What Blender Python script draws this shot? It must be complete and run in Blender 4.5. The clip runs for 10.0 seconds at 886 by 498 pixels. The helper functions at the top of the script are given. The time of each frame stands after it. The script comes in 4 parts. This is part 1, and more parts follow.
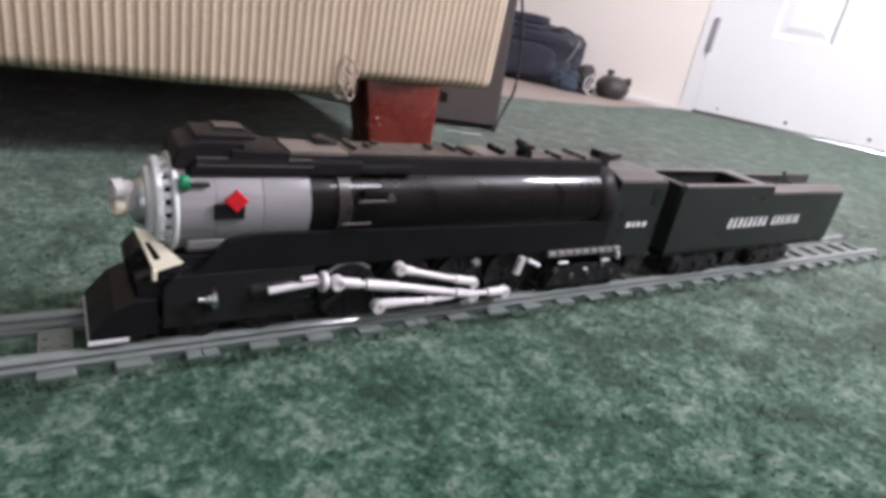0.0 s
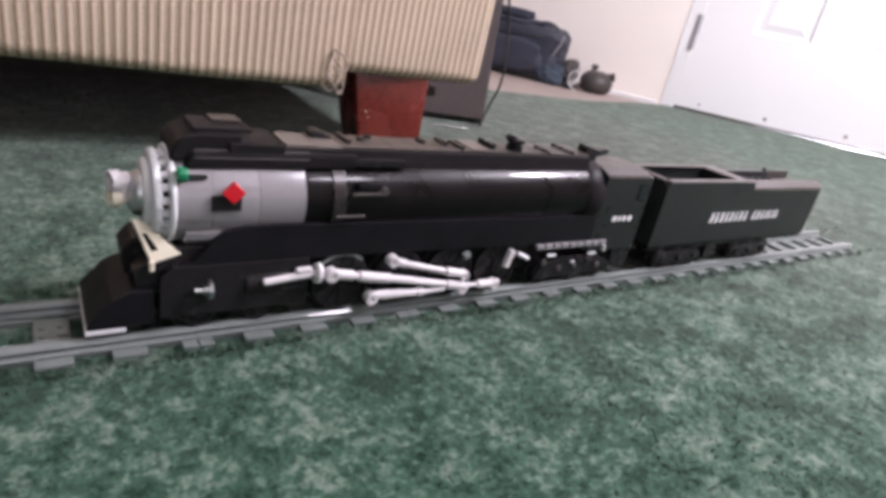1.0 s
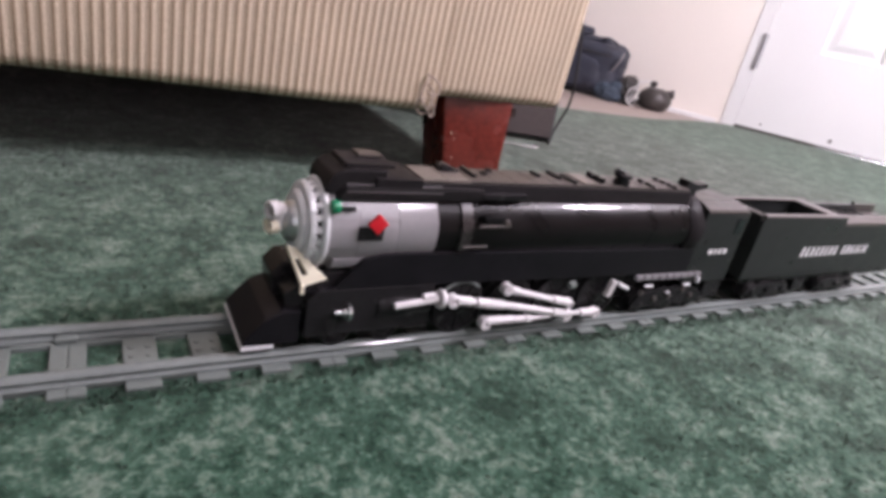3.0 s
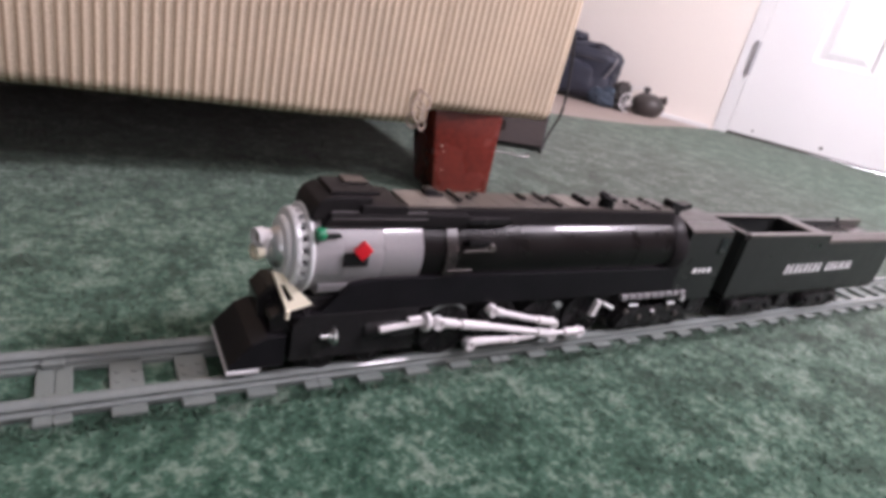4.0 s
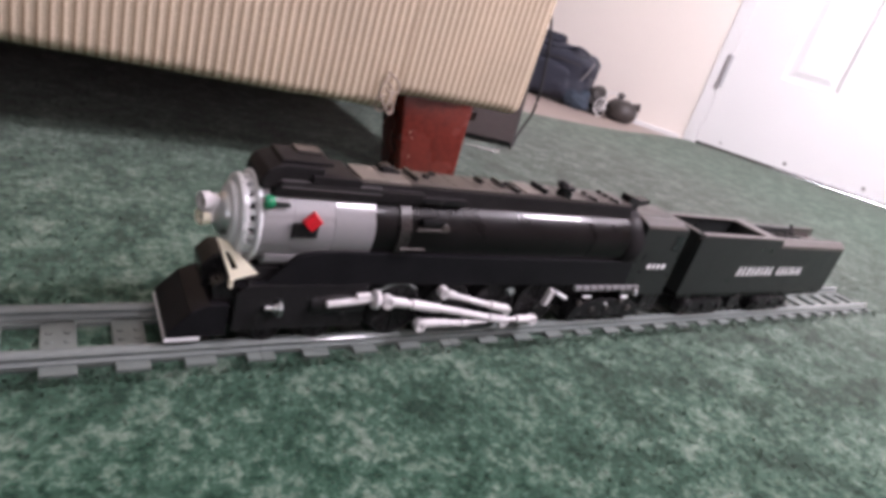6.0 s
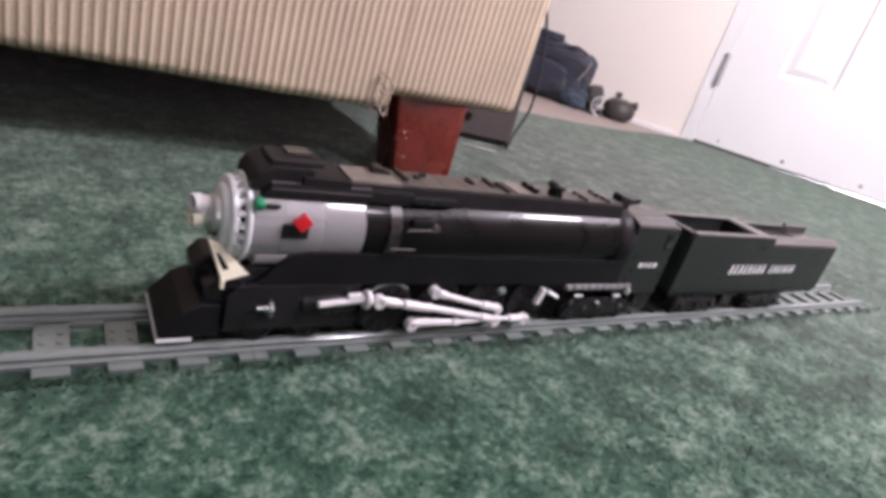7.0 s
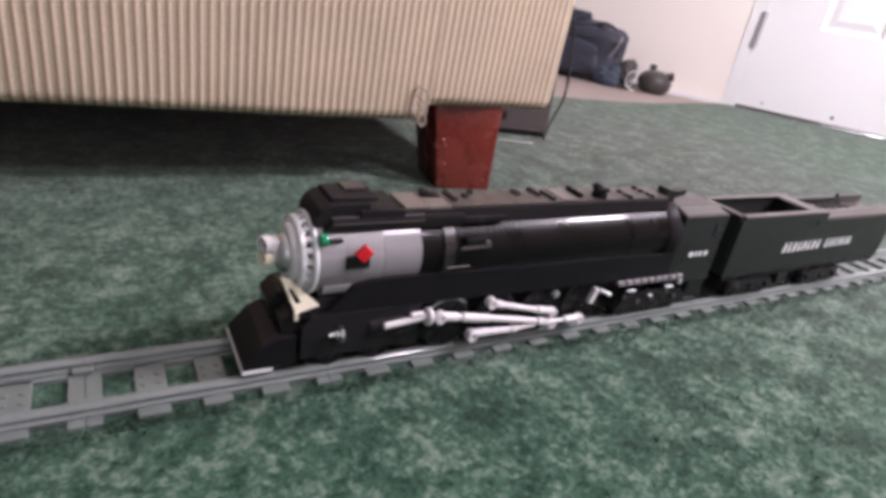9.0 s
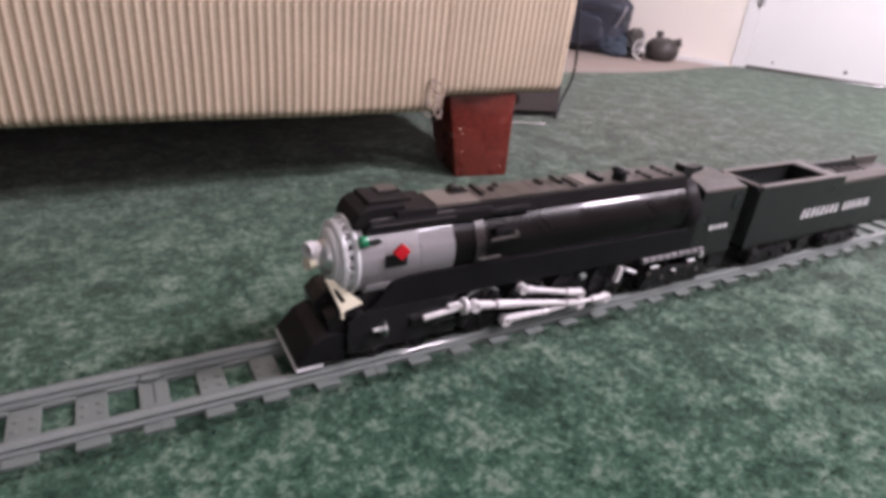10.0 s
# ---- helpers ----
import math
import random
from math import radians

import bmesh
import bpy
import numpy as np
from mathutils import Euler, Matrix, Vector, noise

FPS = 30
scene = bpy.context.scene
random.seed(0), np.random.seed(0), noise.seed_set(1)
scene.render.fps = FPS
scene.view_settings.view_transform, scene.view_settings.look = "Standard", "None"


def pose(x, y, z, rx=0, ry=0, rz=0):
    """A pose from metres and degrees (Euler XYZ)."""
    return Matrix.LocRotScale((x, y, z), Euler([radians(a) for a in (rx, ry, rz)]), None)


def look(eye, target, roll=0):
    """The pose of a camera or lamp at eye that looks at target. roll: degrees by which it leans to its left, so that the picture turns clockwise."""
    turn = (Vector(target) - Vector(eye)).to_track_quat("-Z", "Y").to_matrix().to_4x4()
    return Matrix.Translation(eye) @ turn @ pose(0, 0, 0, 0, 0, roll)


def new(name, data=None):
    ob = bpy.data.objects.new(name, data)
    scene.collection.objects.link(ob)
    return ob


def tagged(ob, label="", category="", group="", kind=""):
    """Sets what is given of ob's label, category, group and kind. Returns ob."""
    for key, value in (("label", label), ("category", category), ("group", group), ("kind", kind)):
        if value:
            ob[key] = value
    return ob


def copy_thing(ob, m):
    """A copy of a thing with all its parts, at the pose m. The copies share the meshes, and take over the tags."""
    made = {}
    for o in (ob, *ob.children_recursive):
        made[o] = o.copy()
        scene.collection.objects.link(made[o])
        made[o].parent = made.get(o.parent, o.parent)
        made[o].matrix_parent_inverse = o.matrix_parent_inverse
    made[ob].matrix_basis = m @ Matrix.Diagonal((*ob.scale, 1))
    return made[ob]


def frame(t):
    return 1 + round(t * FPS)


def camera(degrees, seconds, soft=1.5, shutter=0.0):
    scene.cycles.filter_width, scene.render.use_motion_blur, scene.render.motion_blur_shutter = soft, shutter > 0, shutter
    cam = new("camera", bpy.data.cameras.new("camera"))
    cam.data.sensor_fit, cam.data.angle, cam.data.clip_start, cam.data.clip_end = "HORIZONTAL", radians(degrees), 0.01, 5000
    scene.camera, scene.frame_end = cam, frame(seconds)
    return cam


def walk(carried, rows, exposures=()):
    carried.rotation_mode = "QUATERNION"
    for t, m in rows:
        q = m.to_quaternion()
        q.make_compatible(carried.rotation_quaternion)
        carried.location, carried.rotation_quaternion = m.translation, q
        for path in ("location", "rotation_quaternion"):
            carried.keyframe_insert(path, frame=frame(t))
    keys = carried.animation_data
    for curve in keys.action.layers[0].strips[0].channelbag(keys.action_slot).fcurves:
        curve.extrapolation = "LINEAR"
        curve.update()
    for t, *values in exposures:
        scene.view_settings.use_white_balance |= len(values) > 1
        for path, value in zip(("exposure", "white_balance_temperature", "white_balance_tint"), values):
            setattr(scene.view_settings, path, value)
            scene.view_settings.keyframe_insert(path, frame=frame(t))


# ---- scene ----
cam = camera(73.1, 10.0, soft=4.0)
PATH = [
    (0, (-0.0227, -0.0494, 0.1915), (1.0369, 1.4685, -0.5658), 10.76),
    (0.5, (-0.0276, -0.0511, 0.1922), (1.0758, 1.4145, -0.6044), 10.32),
    (1, (-0.0311, -0.0519, 0.1929), (1.0751, 1.4267, -0.5753), 11.73),
    (1.5, (-0.0373, -0.0513, 0.1913), (1.0972, 1.4124, -0.5641), 13.29),
    (2, (-0.0405, -0.0508, 0.1943), (1.0803, 1.4332, -0.5416), 13.81),
    (2.5, (-0.0572, -0.0429, 0.1996), (0.9810, 1.4921, -0.5527), 11.56),
    (2.7, (-0.0716, -0.0377, 0.2013), (0.9446, 1.5062, -0.5628), 11.55),
    (3.8, (-0.0880, -0.0339, 0.2106), (0.9117, 1.5184, -0.5582), 14.56),
    (4, (-0.0785, -0.0354, 0.2185), (0.9396, 1.5047, -0.5507), 12.98),
    (4.5, (-0.0690, -0.0395, 0.2130), (1.0177, 1.4389, -0.5827), 13.21),
    (5, (-0.0714, -0.0403, 0.2128), (0.9913, 1.4679, -0.5592), 14.66),
    (5.5, (-0.0717, -0.0389, 0.2104), (0.9963, 1.4657, -0.5615), 15.56),
    (6, (-0.0674, -0.0432, 0.2103), (1.0307, 1.4484, -0.5442), 17.10),
    (7.5, (-0.0640, -0.0481, 0.2168), (1.0388, 1.4379, -0.5420), 16.39),
    (8, (-0.0643, -0.0493, 0.2200), (1.0472, 1.4318, -0.5356), 15.57),
    (8.5, (-0.0640, -0.0540, 0.2203), (1.0096, 1.4385, -0.5670), 14.39),
    (9, (-0.0782, -0.0501, 0.2348), (0.8946, 1.4904, -0.5901), 10.07),
    (9.5, (-0.0852, -0.0576, 0.2454), (0.8824, 1.4810, -0.5892), 8.30),
    (10, (-0.0963, -0.0565, 0.2491), (0.8266, 1.4792, -0.6397), 5.68),
]
TONE = [(0.0, -0.02, 6350, 5.0), (0.5, 0.17, 6400, 7.0), (1.0, 0.02, 6450, 10.0), (2.5, 0.0, 6550, 12.5), (6.0, 0.02, 6550, 12.5), (9.0, -0.02, 6550, 12.5), (10.0, -0.06, 6600, 14.0)]
walk(cam, [(t, look(eye, target, roll)) for t, eye, target, roll in PATH], TONE)

# ---- world and light ----
world = bpy.data.worlds.new("sky")
scene.world = world
world.use_nodes = True
sky = world.node_tree.nodes.new("ShaderNodeTexSky")
sky.sky_type, sky.sun_disc = "NISHITA", False
sky.sun_elevation, sky.sun_rotation = radians(40), radians(20)
world.node_tree.links.new(sky.outputs[0], world.node_tree.nodes["Background"].inputs[0])
world.node_tree.nodes["Background"].inputs[1].default_value = 0.05


def fill_light(name, eye, target, width, height, watts, colour):
    data = bpy.data.lights.new(name, "AREA")
    data.shape, data.size, data.size_y, data.energy, data.color = "RECTANGLE", width, height, watts, colour
    ob = new(name, data)
    ob.matrix_world = look(eye, target)
    return ob


LAMP_EAST, LAMP_SOUTH = 354.0, 98.0  # how strongly the two globes of the added, unseen standing lamp glow
# fill light with no known source, set in an added window's opening
fill_light("fill_light_south", (-0.9, -3.14, 1.45), (-0.9, 0.0, 1.1), 2.0, 1.2, 13.0, (1.02, 0.96, 1.02))
# ---- materials ----
def material(name, colour, rough=0.5, metal=0.0, vary=0.12, size=60.0, bump=0.0, fine=400.0):
    """A procedural surface: colour with mottling at two scales, roughness wear and fine relief."""
    m = bpy.data.materials.new(name)
    m.use_nodes = True
    n, link = m.node_tree.nodes, m.node_tree.links.new
    b = n["Principled BSDF"]
    b.inputs["Metallic"].default_value = metal
    where = n.new("ShaderNodeTexCoord")
    big, small = n.new("ShaderNodeTexNoise"), n.new("ShaderNodeTexNoise")
    for tex, scale in ((big, size), (small, fine)):
        tex.inputs["Scale"].default_value, tex.inputs["Detail"].default_value = scale, 5.0
        link(where.outputs["Object"], tex.inputs["Vector"])
    add = n.new("ShaderNodeMath")
    add.operation = "ADD"
    link(big.outputs["Fac"], add.inputs[0])
    link(small.outputs["Fac"], add.inputs[1])
    ramp = n.new("ShaderNodeMapRange")
    for i, v in ((1, 0.6), (2, 1.4), (3, 1 - vary), (4, 1 + vary)):
        ramp.inputs[i].default_value = v
    link(add.outputs[0], ramp.inputs[0])
    mix = n.new("ShaderNodeVectorMath")
    mix.operation = "SCALE"
    mix.inputs[0].default_value = colour
    link(ramp.outputs[0], mix.inputs["Scale"])
    link(mix.outputs[0], b.inputs["Base Color"])
    wear = n.new("ShaderNodeMapRange")
    for i, v in ((1, 0.3), (2, 0.7), (3, rough * 0.8), (4, min(1.0, rough * 1.25))):
        wear.inputs[i].default_value = v
    link(big.outputs["Fac"], wear.inputs[0])
    link(wear.outputs[0], b.inputs["Roughness"])
    if bump:
        relief = n.new("ShaderNodeBump")
        relief.inputs["Strength"].default_value, relief.inputs["Distance"].default_value = bump, 0.001
        link(small.outputs["Fac"], relief.inputs["Height"])
        link(relief.outputs[0], b.inputs["Normal"])
    return m


def dulled(m, level, coat=0.0):
    """Sets how glossy a plastic is; coat adds a thin sharp polish over a softer gloss."""
    b = m.node_tree.nodes["Principled BSDF"]
    b.inputs["Specular IOR Level"].default_value = level
    b.inputs["Coat Weight"].default_value, b.inputs["Coat Roughness"].default_value = coat, 0.03
    return m


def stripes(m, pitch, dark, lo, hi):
    """Multiplies a material's colour by dark in a band once per rib pitch along the object's x, so groove shade sits in
    the colour.
    """
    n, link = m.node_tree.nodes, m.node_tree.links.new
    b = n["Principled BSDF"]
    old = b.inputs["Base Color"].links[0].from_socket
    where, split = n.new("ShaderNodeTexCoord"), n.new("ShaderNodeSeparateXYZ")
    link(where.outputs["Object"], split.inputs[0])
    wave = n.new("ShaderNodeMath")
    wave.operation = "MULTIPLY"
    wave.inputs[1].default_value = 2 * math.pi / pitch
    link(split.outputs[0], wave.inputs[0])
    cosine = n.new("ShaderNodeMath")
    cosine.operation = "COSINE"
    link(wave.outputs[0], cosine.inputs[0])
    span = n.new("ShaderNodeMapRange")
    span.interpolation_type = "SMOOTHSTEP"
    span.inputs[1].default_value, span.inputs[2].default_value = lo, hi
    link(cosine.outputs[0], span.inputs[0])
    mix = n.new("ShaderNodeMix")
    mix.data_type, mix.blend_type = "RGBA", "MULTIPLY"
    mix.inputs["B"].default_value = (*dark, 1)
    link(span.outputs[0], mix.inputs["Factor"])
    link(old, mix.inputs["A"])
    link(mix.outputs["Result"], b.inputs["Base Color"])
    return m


def carpet_material(name):
    """Green cut pile: dark green with paler trodden tufts in patches of a few centimetres."""
    m = bpy.data.materials.new(name)
    m.use_nodes = True
    n, link = m.node_tree.nodes, m.node_tree.links.new
    b = n["Principled BSDF"]
    b.inputs["Roughness"].default_value = 0.95
    b.inputs["Specular IOR Level"].default_value = 0.1
    b.inputs["Sheen Weight"].default_value = 0.25
    b.inputs["Sheen Tint"].default_value = (1.0, 0.93, 0.90, 1)
    where = n.new("ShaderNodeTexCoord")
    heads = []
    for scale, detail in ((21.0, 2.0), (62.0, 4.0), (170.0, 3.0), (420.0, 2.0)):
        tex = n.new("ShaderNodeTexNoise")
        tex.inputs["Scale"].default_value, tex.inputs["Detail"].default_value = scale, detail
        tex.inputs["Distortion"].default_value = 0.2
        link(where.outputs["Object"], tex.inputs["Vector"])
        heads.append(tex.outputs["Fac"])
    total = None
    for head, weight in zip(heads, (0.23, 0.26, 0.29, 0.18)):
        part_of = n.new("ShaderNodeMath")
        part_of.operation = "MULTIPLY_ADD"
        part_of.inputs[1].default_value = weight
        link(head, part_of.inputs[0])
        if total is not None:
            link(total, part_of.inputs[2])
        else:
            part_of.inputs[2].default_value = 0.012
        total = part_of.outputs[0]
    ramp = n.new("ShaderNodeValToRGB")
    e = ramp.color_ramp.elements
    e[0].position, e[0].color = 0.418, (0.0060, 0.031, 0.0170, 1)
    e[1].position, e[1].color = 0.594, (0.168, 0.224, 0.178, 1)
    mid = e.new(0.5)
    mid.color = (0.036, 0.090, 0.059, 1)
    link(total, ramp.inputs[0])
    # a greyer, browner and slightly darker area with a ragged outline
    away = n.new("ShaderNodeVectorMath")
    away.operation = "DISTANCE"
    away.inputs[1].default_value = (0.78, 0.56, 0.0)
    link(where.outputs["Object"], away.inputs[0])
    ragged = n.new("ShaderNodeMath")
    ragged.operation = "MULTIPLY_ADD"
    ragged.inputs[1].default_value = 0.55
    link(heads[0], ragged.inputs[0])
    link(away.outputs["Value"], ragged.inputs[2])
    greyer_area = n.new("ShaderNodeMapRange")
    greyer_area.interpolation_type = "SMOOTHSTEP"
    for i, v in ((1, 0.40), (2, 1.05), (3, 0.62), (4, 0.0)):
        greyer_area.inputs[i].default_value = v
    link(ragged.outputs[0], greyer_area.inputs[0])
    grey = n.new("ShaderNodeHueSaturation")
    grey.inputs["Hue"].default_value, grey.inputs["Saturation"].default_value, grey.inputs["Value"].default_value = 0.44, 0.30, 0.84
    link(ramp.outputs[0], grey.inputs["Color"])
    # worn mixes that greyer tone into the pile
    worn = n.new("ShaderNodeMix")
    worn.data_type = "RGBA"
    link(greyer_area.outputs[0], worn.inputs["Factor"])
    link(ramp.outputs[0], worn.inputs["A"])
    link(grey.outputs[0], worn.inputs["B"])
    link(worn.outputs["Result"], b.inputs["Base Color"])
    relief = n.new("ShaderNodeBump")
    relief.inputs["Strength"].default_value, relief.inputs["Distance"].default_value = 0.30, 0.003
    link(total, relief.inputs["Height"])
    link(relief.outputs[0], b.inputs["Normal"])
    return m


CARPET = carpet_material("green_carpet")
BLACK = dulled(material("black_plastic", (0.0160, 0.0150, 0.0162), 0.24, vary=0.3, bump=0.03), 0.20)
GLOSS = dulled(material("glossy_black_plastic", (0.0050, 0.0040, 0.0044), 0.30, vary=0.3), 0.13, 0.14)
MATT = dulled(material("satin_black_plastic", (0.0195, 0.0215, 0.0212), 0.34, vary=0.3, bump=0.05), 0.26)
SKIRT = dulled(material("black_skirt_plastic", (0.0088, 0.0082, 0.0100), 0.36, vary=0.3, bump=0.05), 0.16)
HOOD = dulled(material("black_hood_plastic", (0.0165, 0.0150, 0.0158), 0.45, vary=0.3, bump=0.04), 0.06)
# tile tops: dust and the ceiling's reflection both lighten this black
TILE = material("dusty_lit_black_tile", (0.053, 0.045, 0.041), 0.36, vary=0.5, bump=0.05)
BAND = material("dull_dark_band", (0.024, 0.020, 0.020), 0.3, vary=0.25, bump=0.04)
LEDGE = material("lit_black_ledge", (0.026, 0.022, 0.023), 0.6, vary=0.3, bump=0.05)
# rim and deck tone, paler than the tender's sides
RIM_GREY = material("pale_grey_rim", (0.098, 0.085, 0.080), 0.36, vary=0.3, bump=0.05)
# paler tone of single roof tiles
PALE_TILE = material("pale_brown_tile", (0.14, 0.122, 0.108), 0.4, vary=0.3, bump=0.05)
GREY = material("light_grey_plastic", (0.235, 0.226, 0.236), 0.14, vary=0.06)
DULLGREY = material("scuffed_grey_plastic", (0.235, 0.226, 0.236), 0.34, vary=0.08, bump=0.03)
SILVER = material("silver_plastic", (0.56, 0.58, 0.59), 0.30, metal=1.0, vary=0.08)
PALE = material("pale_grey_plastic", (0.70, 0.71, 0.73), 0.35, vary=0.06)
WHITE = material("white_plastic", (0.62, 0.60, 0.61), 0.35, vary=0.05)
CREAM = material("cream_plastic", (0.78, 0.73, 0.58), 0.4, vary=0.08)
RED = material("red_plastic", (0.62, 0.012, 0.025), 0.3, vary=0.08)
GREEN = material("green_plastic", (0.01, 0.19, 0.085), 0.2, vary=0.1)
RAIL = dulled(material("bluish_grey_plastic", (0.158, 0.180, 0.173), 0.065, vary=0.1), 0.36)
TIES = material("bluish_grey_tie_plastic", (0.134, 0.156, 0.146), 0.45, vary=0.12, bump=0.06)
LENS = material("dull_beige_lens", (0.30, 0.28, 0.24), 0.2, vary=0.15)
LETTER = material("white_print", (0.85, 0.85, 0.86), 0.4, vary=0.08)
# stripe colour holds the grooves' own brown and painted-in groove shade
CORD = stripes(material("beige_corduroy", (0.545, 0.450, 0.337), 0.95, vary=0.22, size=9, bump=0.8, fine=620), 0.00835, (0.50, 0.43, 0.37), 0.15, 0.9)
LINING = material("black_lining_cloth", (0.060, 0.048, 0.046), 0.95, vary=0.3, bump=0.4)
LEGWOOD = material("red_stained_wood", (0.135, 0.024, 0.017), 0.26, vary=0.45, size=22, bump=0.12, fine=180)
THREAD = material("pale_brown_thread", (0.36, 0.29, 0.245), 0.9, vary=0.25, bump=0.5)
WALL = material("cream_wall_paint", (0.80, 0.745, 0.675), 0.7, vary=0.03, size=3, bump=0.15, fine=260)
# ceiling and two walls out of view, coloured for the light they bounce
CEIL = material("cream_ceiling_paint", (0.82, 0.775, 0.75), 0.8, vary=0.03, size=3, bump=0.2, fine=200)
ROSE_BOUNCE = material("rosy_bounce_wall_paint", (0.70, 0.60, 0.56), 0.7, vary=0.03, size=3, bump=0.15, fine=260)
GREEN_BOUNCE = material("dull_green_bounce_wall", (0.135, 0.155, 0.150), 0.6, vary=0.08, size=3, bump=0.15, fine=200)
PAINT = material("white_gloss_paint", (0.735, 0.735, 0.72), 0.35, vary=0.02, size=5)
DIRT_AND_SHADE = material("dark_scuff_and_shade", (0.10, 0.085, 0.07), 0.8, vary=0.3)
HINGE = material("worn_steel", (0.42, 0.42, 0.43), 0.5, metal=0.2, vary=0.15)
BOARD = material("beige_entry_floor", (0.34, 0.285, 0.25), 0.55, vary=0.12, size=12, bump=0.1)
SPEAKER = material("charcoal_vinyl", (0.024, 0.023, 0.023), 0.5, vary=0.25, bump=0.2)
NAVY = material("navy_nylon", (0.027, 0.031, 0.047), 0.6, vary=0.4, size=24, bump=0.5, fine=220)
DENIM = material("faded_blue_cotton", (0.046, 0.064, 0.088), 0.9, vary=0.35, size=40, bump=0.5)
RUBBER = material("black_rubber", (0.018, 0.017, 0.017), 0.7, vary=0.3, bump=0.2)
IRON = material("worn_dark_iron", (0.050, 0.044, 0.041), 0.42, vary=0.4, size=50, bump=0.2)
LEATHER = material("dark_grey_leather", (0.035, 0.032, 0.030), 0.5, vary=0.35, size=40, bump=0.3)
STRAP = material("pale_webbing", (0.22, 0.21, 0.21), 0.7, vary=0.15, bump=0.3)
WIRE = material("white_cable", (0.74, 0.74, 0.73), 0.5, vary=0.1)
TIN = material("clear_silver_strip", (0.75, 0.75, 0.76), 0.2, metal=0.9, vary=0.1)
GLASS = material("dark_cab_glass", (0.01, 0.012, 0.014), 0.06, vary=0.1)


# ---- mesh helpers ----
def part(name, bm, mat, parent=None, label="", smooth=False, kind=""):
    bmesh.ops.recalc_face_normals(bm, faces=bm.faces)
    me = bpy.data.meshes.new(name)
    bm.to_mesh(me)
    bm.free()
    me.materials.append(mat)
    if smooth:
        me.polygons.foreach_set("use_smooth", [True] * len(me.polygons))
        me.set_sharp_from_angle(angle=radians(38))
    ob = new(name, me)
    ob.parent = parent
    return tagged(ob, label=label, kind=kind)


def box(x0, x1, y0, y1, z0, z1, bevel=0.0004, bm=None, turn=None, segments=2):
    bm = bm or bmesh.new()
    m = Matrix.Translation(((x0 + x1) / 2, (y0 + y1) / 2, (z0 + z1) / 2)) @ Matrix.Diagonal((x1 - x0, y1 - y0, z1 - z0, 1))
    made = bmesh.ops.create_cube(bm, size=1, matrix=(turn @ m) if turn else m)["verts"]
    if bevel:
        edges = list({e for v in made for e in v.link_edges})
        bmesh.ops.bevel(bm, geom=edges, offset=bevel, segments=segments, affect="EDGES", profile=0.5)
    return bm


def prism(points, y0, y1, bevel=0.0005, bm=None, axis="y"):
    """A solid from an outline in x and z, between two values of y (or in y and z, along x)."""
    bm = bm or bmesh.new()
    rings = []
    for v in (y0, y1):
        rings.append([bm.verts.new((a, v, b) if axis == "y" else (v, a, b)) for a, b in points])
    faces = [bm.faces.new(rings[0]), bm.faces.new(rings[1][::-1])]
    for i in range(len(points)):
        j = (i + 1) % len(points)
        faces.append(bm.faces.new((rings[0][j], rings[0][i], rings[1][i], rings[1][j])))
    bmesh.ops.recalc_face_normals(bm, faces=faces)
    if bevel:
        edges = list({e for f in faces for e in f.edges})
        bmesh.ops.bevel(bm, geom=edges, offset=bevel, segments=2, affect="EDGES", profile=0.5)
    return bm


def lathe(profile, centre, axis, bm=None, steps=40):
    """A turned solid: (distance along, radius) rows about an axis through centre."""
    bm = bm or bmesh.new()
    turn = Vector(axis).normalized().to_track_quat("Z", "Y").to_matrix()
    rings = []
    for d, r in profile:
        ring = []
        for k in range(steps):
            a = 2 * math.pi * k / steps
            ring.append(bm.verts.new(Vector(centre) + turn @ Vector((max(r, 1e-5) * math.cos(a), max(r, 1e-5) * math.sin(a), d))))
        rings.append(ring)
    for a, b in zip(rings, rings[1:]):
        for k in range(steps):
            bm.faces.new((a[k], a[(k + 1) % steps], b[(k + 1) % steps], b[k]))
    bm.faces.new(rings[0][::-1])
    bm.faces.new(rings[-1])
    return bm


def rod(p, q, r, bm=None, steps=16, soft=0.0004):
    p, q = Vector(p), Vector(q)
    d = (q - p).length
    return lathe([(0, r - soft), (soft, r), (d - soft, r), (d, r - soft)], p, q - p, bm, steps)


def cord(points, r, bm=None, steps=8, close=False):
    """A bent cord through points, smoothed."""
    bm = bm or bmesh.new()
    pts = [Vector(p) for p in points]
    line = []
    for i in range(len(pts) - 1):
        a, b, c, d = pts[max(i - 1, 0)], pts[i], pts[i + 1], pts[min(i + 2, len(pts) - 1)]
        for k in range(8):
            t = k / 8
            line.append(0.5 * (2 * b + (c - a) * t + (2 * a - 5 * b + 4 * c - d) * t * t + (3 * b - a - 3 * c + d) * t ** 3))
    line.append(pts[-1])
    rings = []
    for i, p in enumerate(line):
        way = (line[min(i + 1, len(line) - 1)] - line[max(i - 1, 0)]).normalized()
        turn = way.to_track_quat("Z", "Y").to_matrix()
        rings.append([bm.verts.new(p + turn @ Vector((r * math.cos(2 * math.pi * k / steps), r * math.sin(2 * math.pi * k / steps), 0))) for k in range(steps)])
    for a, b in zip(rings, rings[1:]):
        for k in range(steps):
            bm.faces.new((a[k], a[(k + 1) % steps], b[(k + 1) % steps], b[k]))
    bm.faces.new(rings[0][::-1])
    bm.faces.new(rings[-1])
    return bm


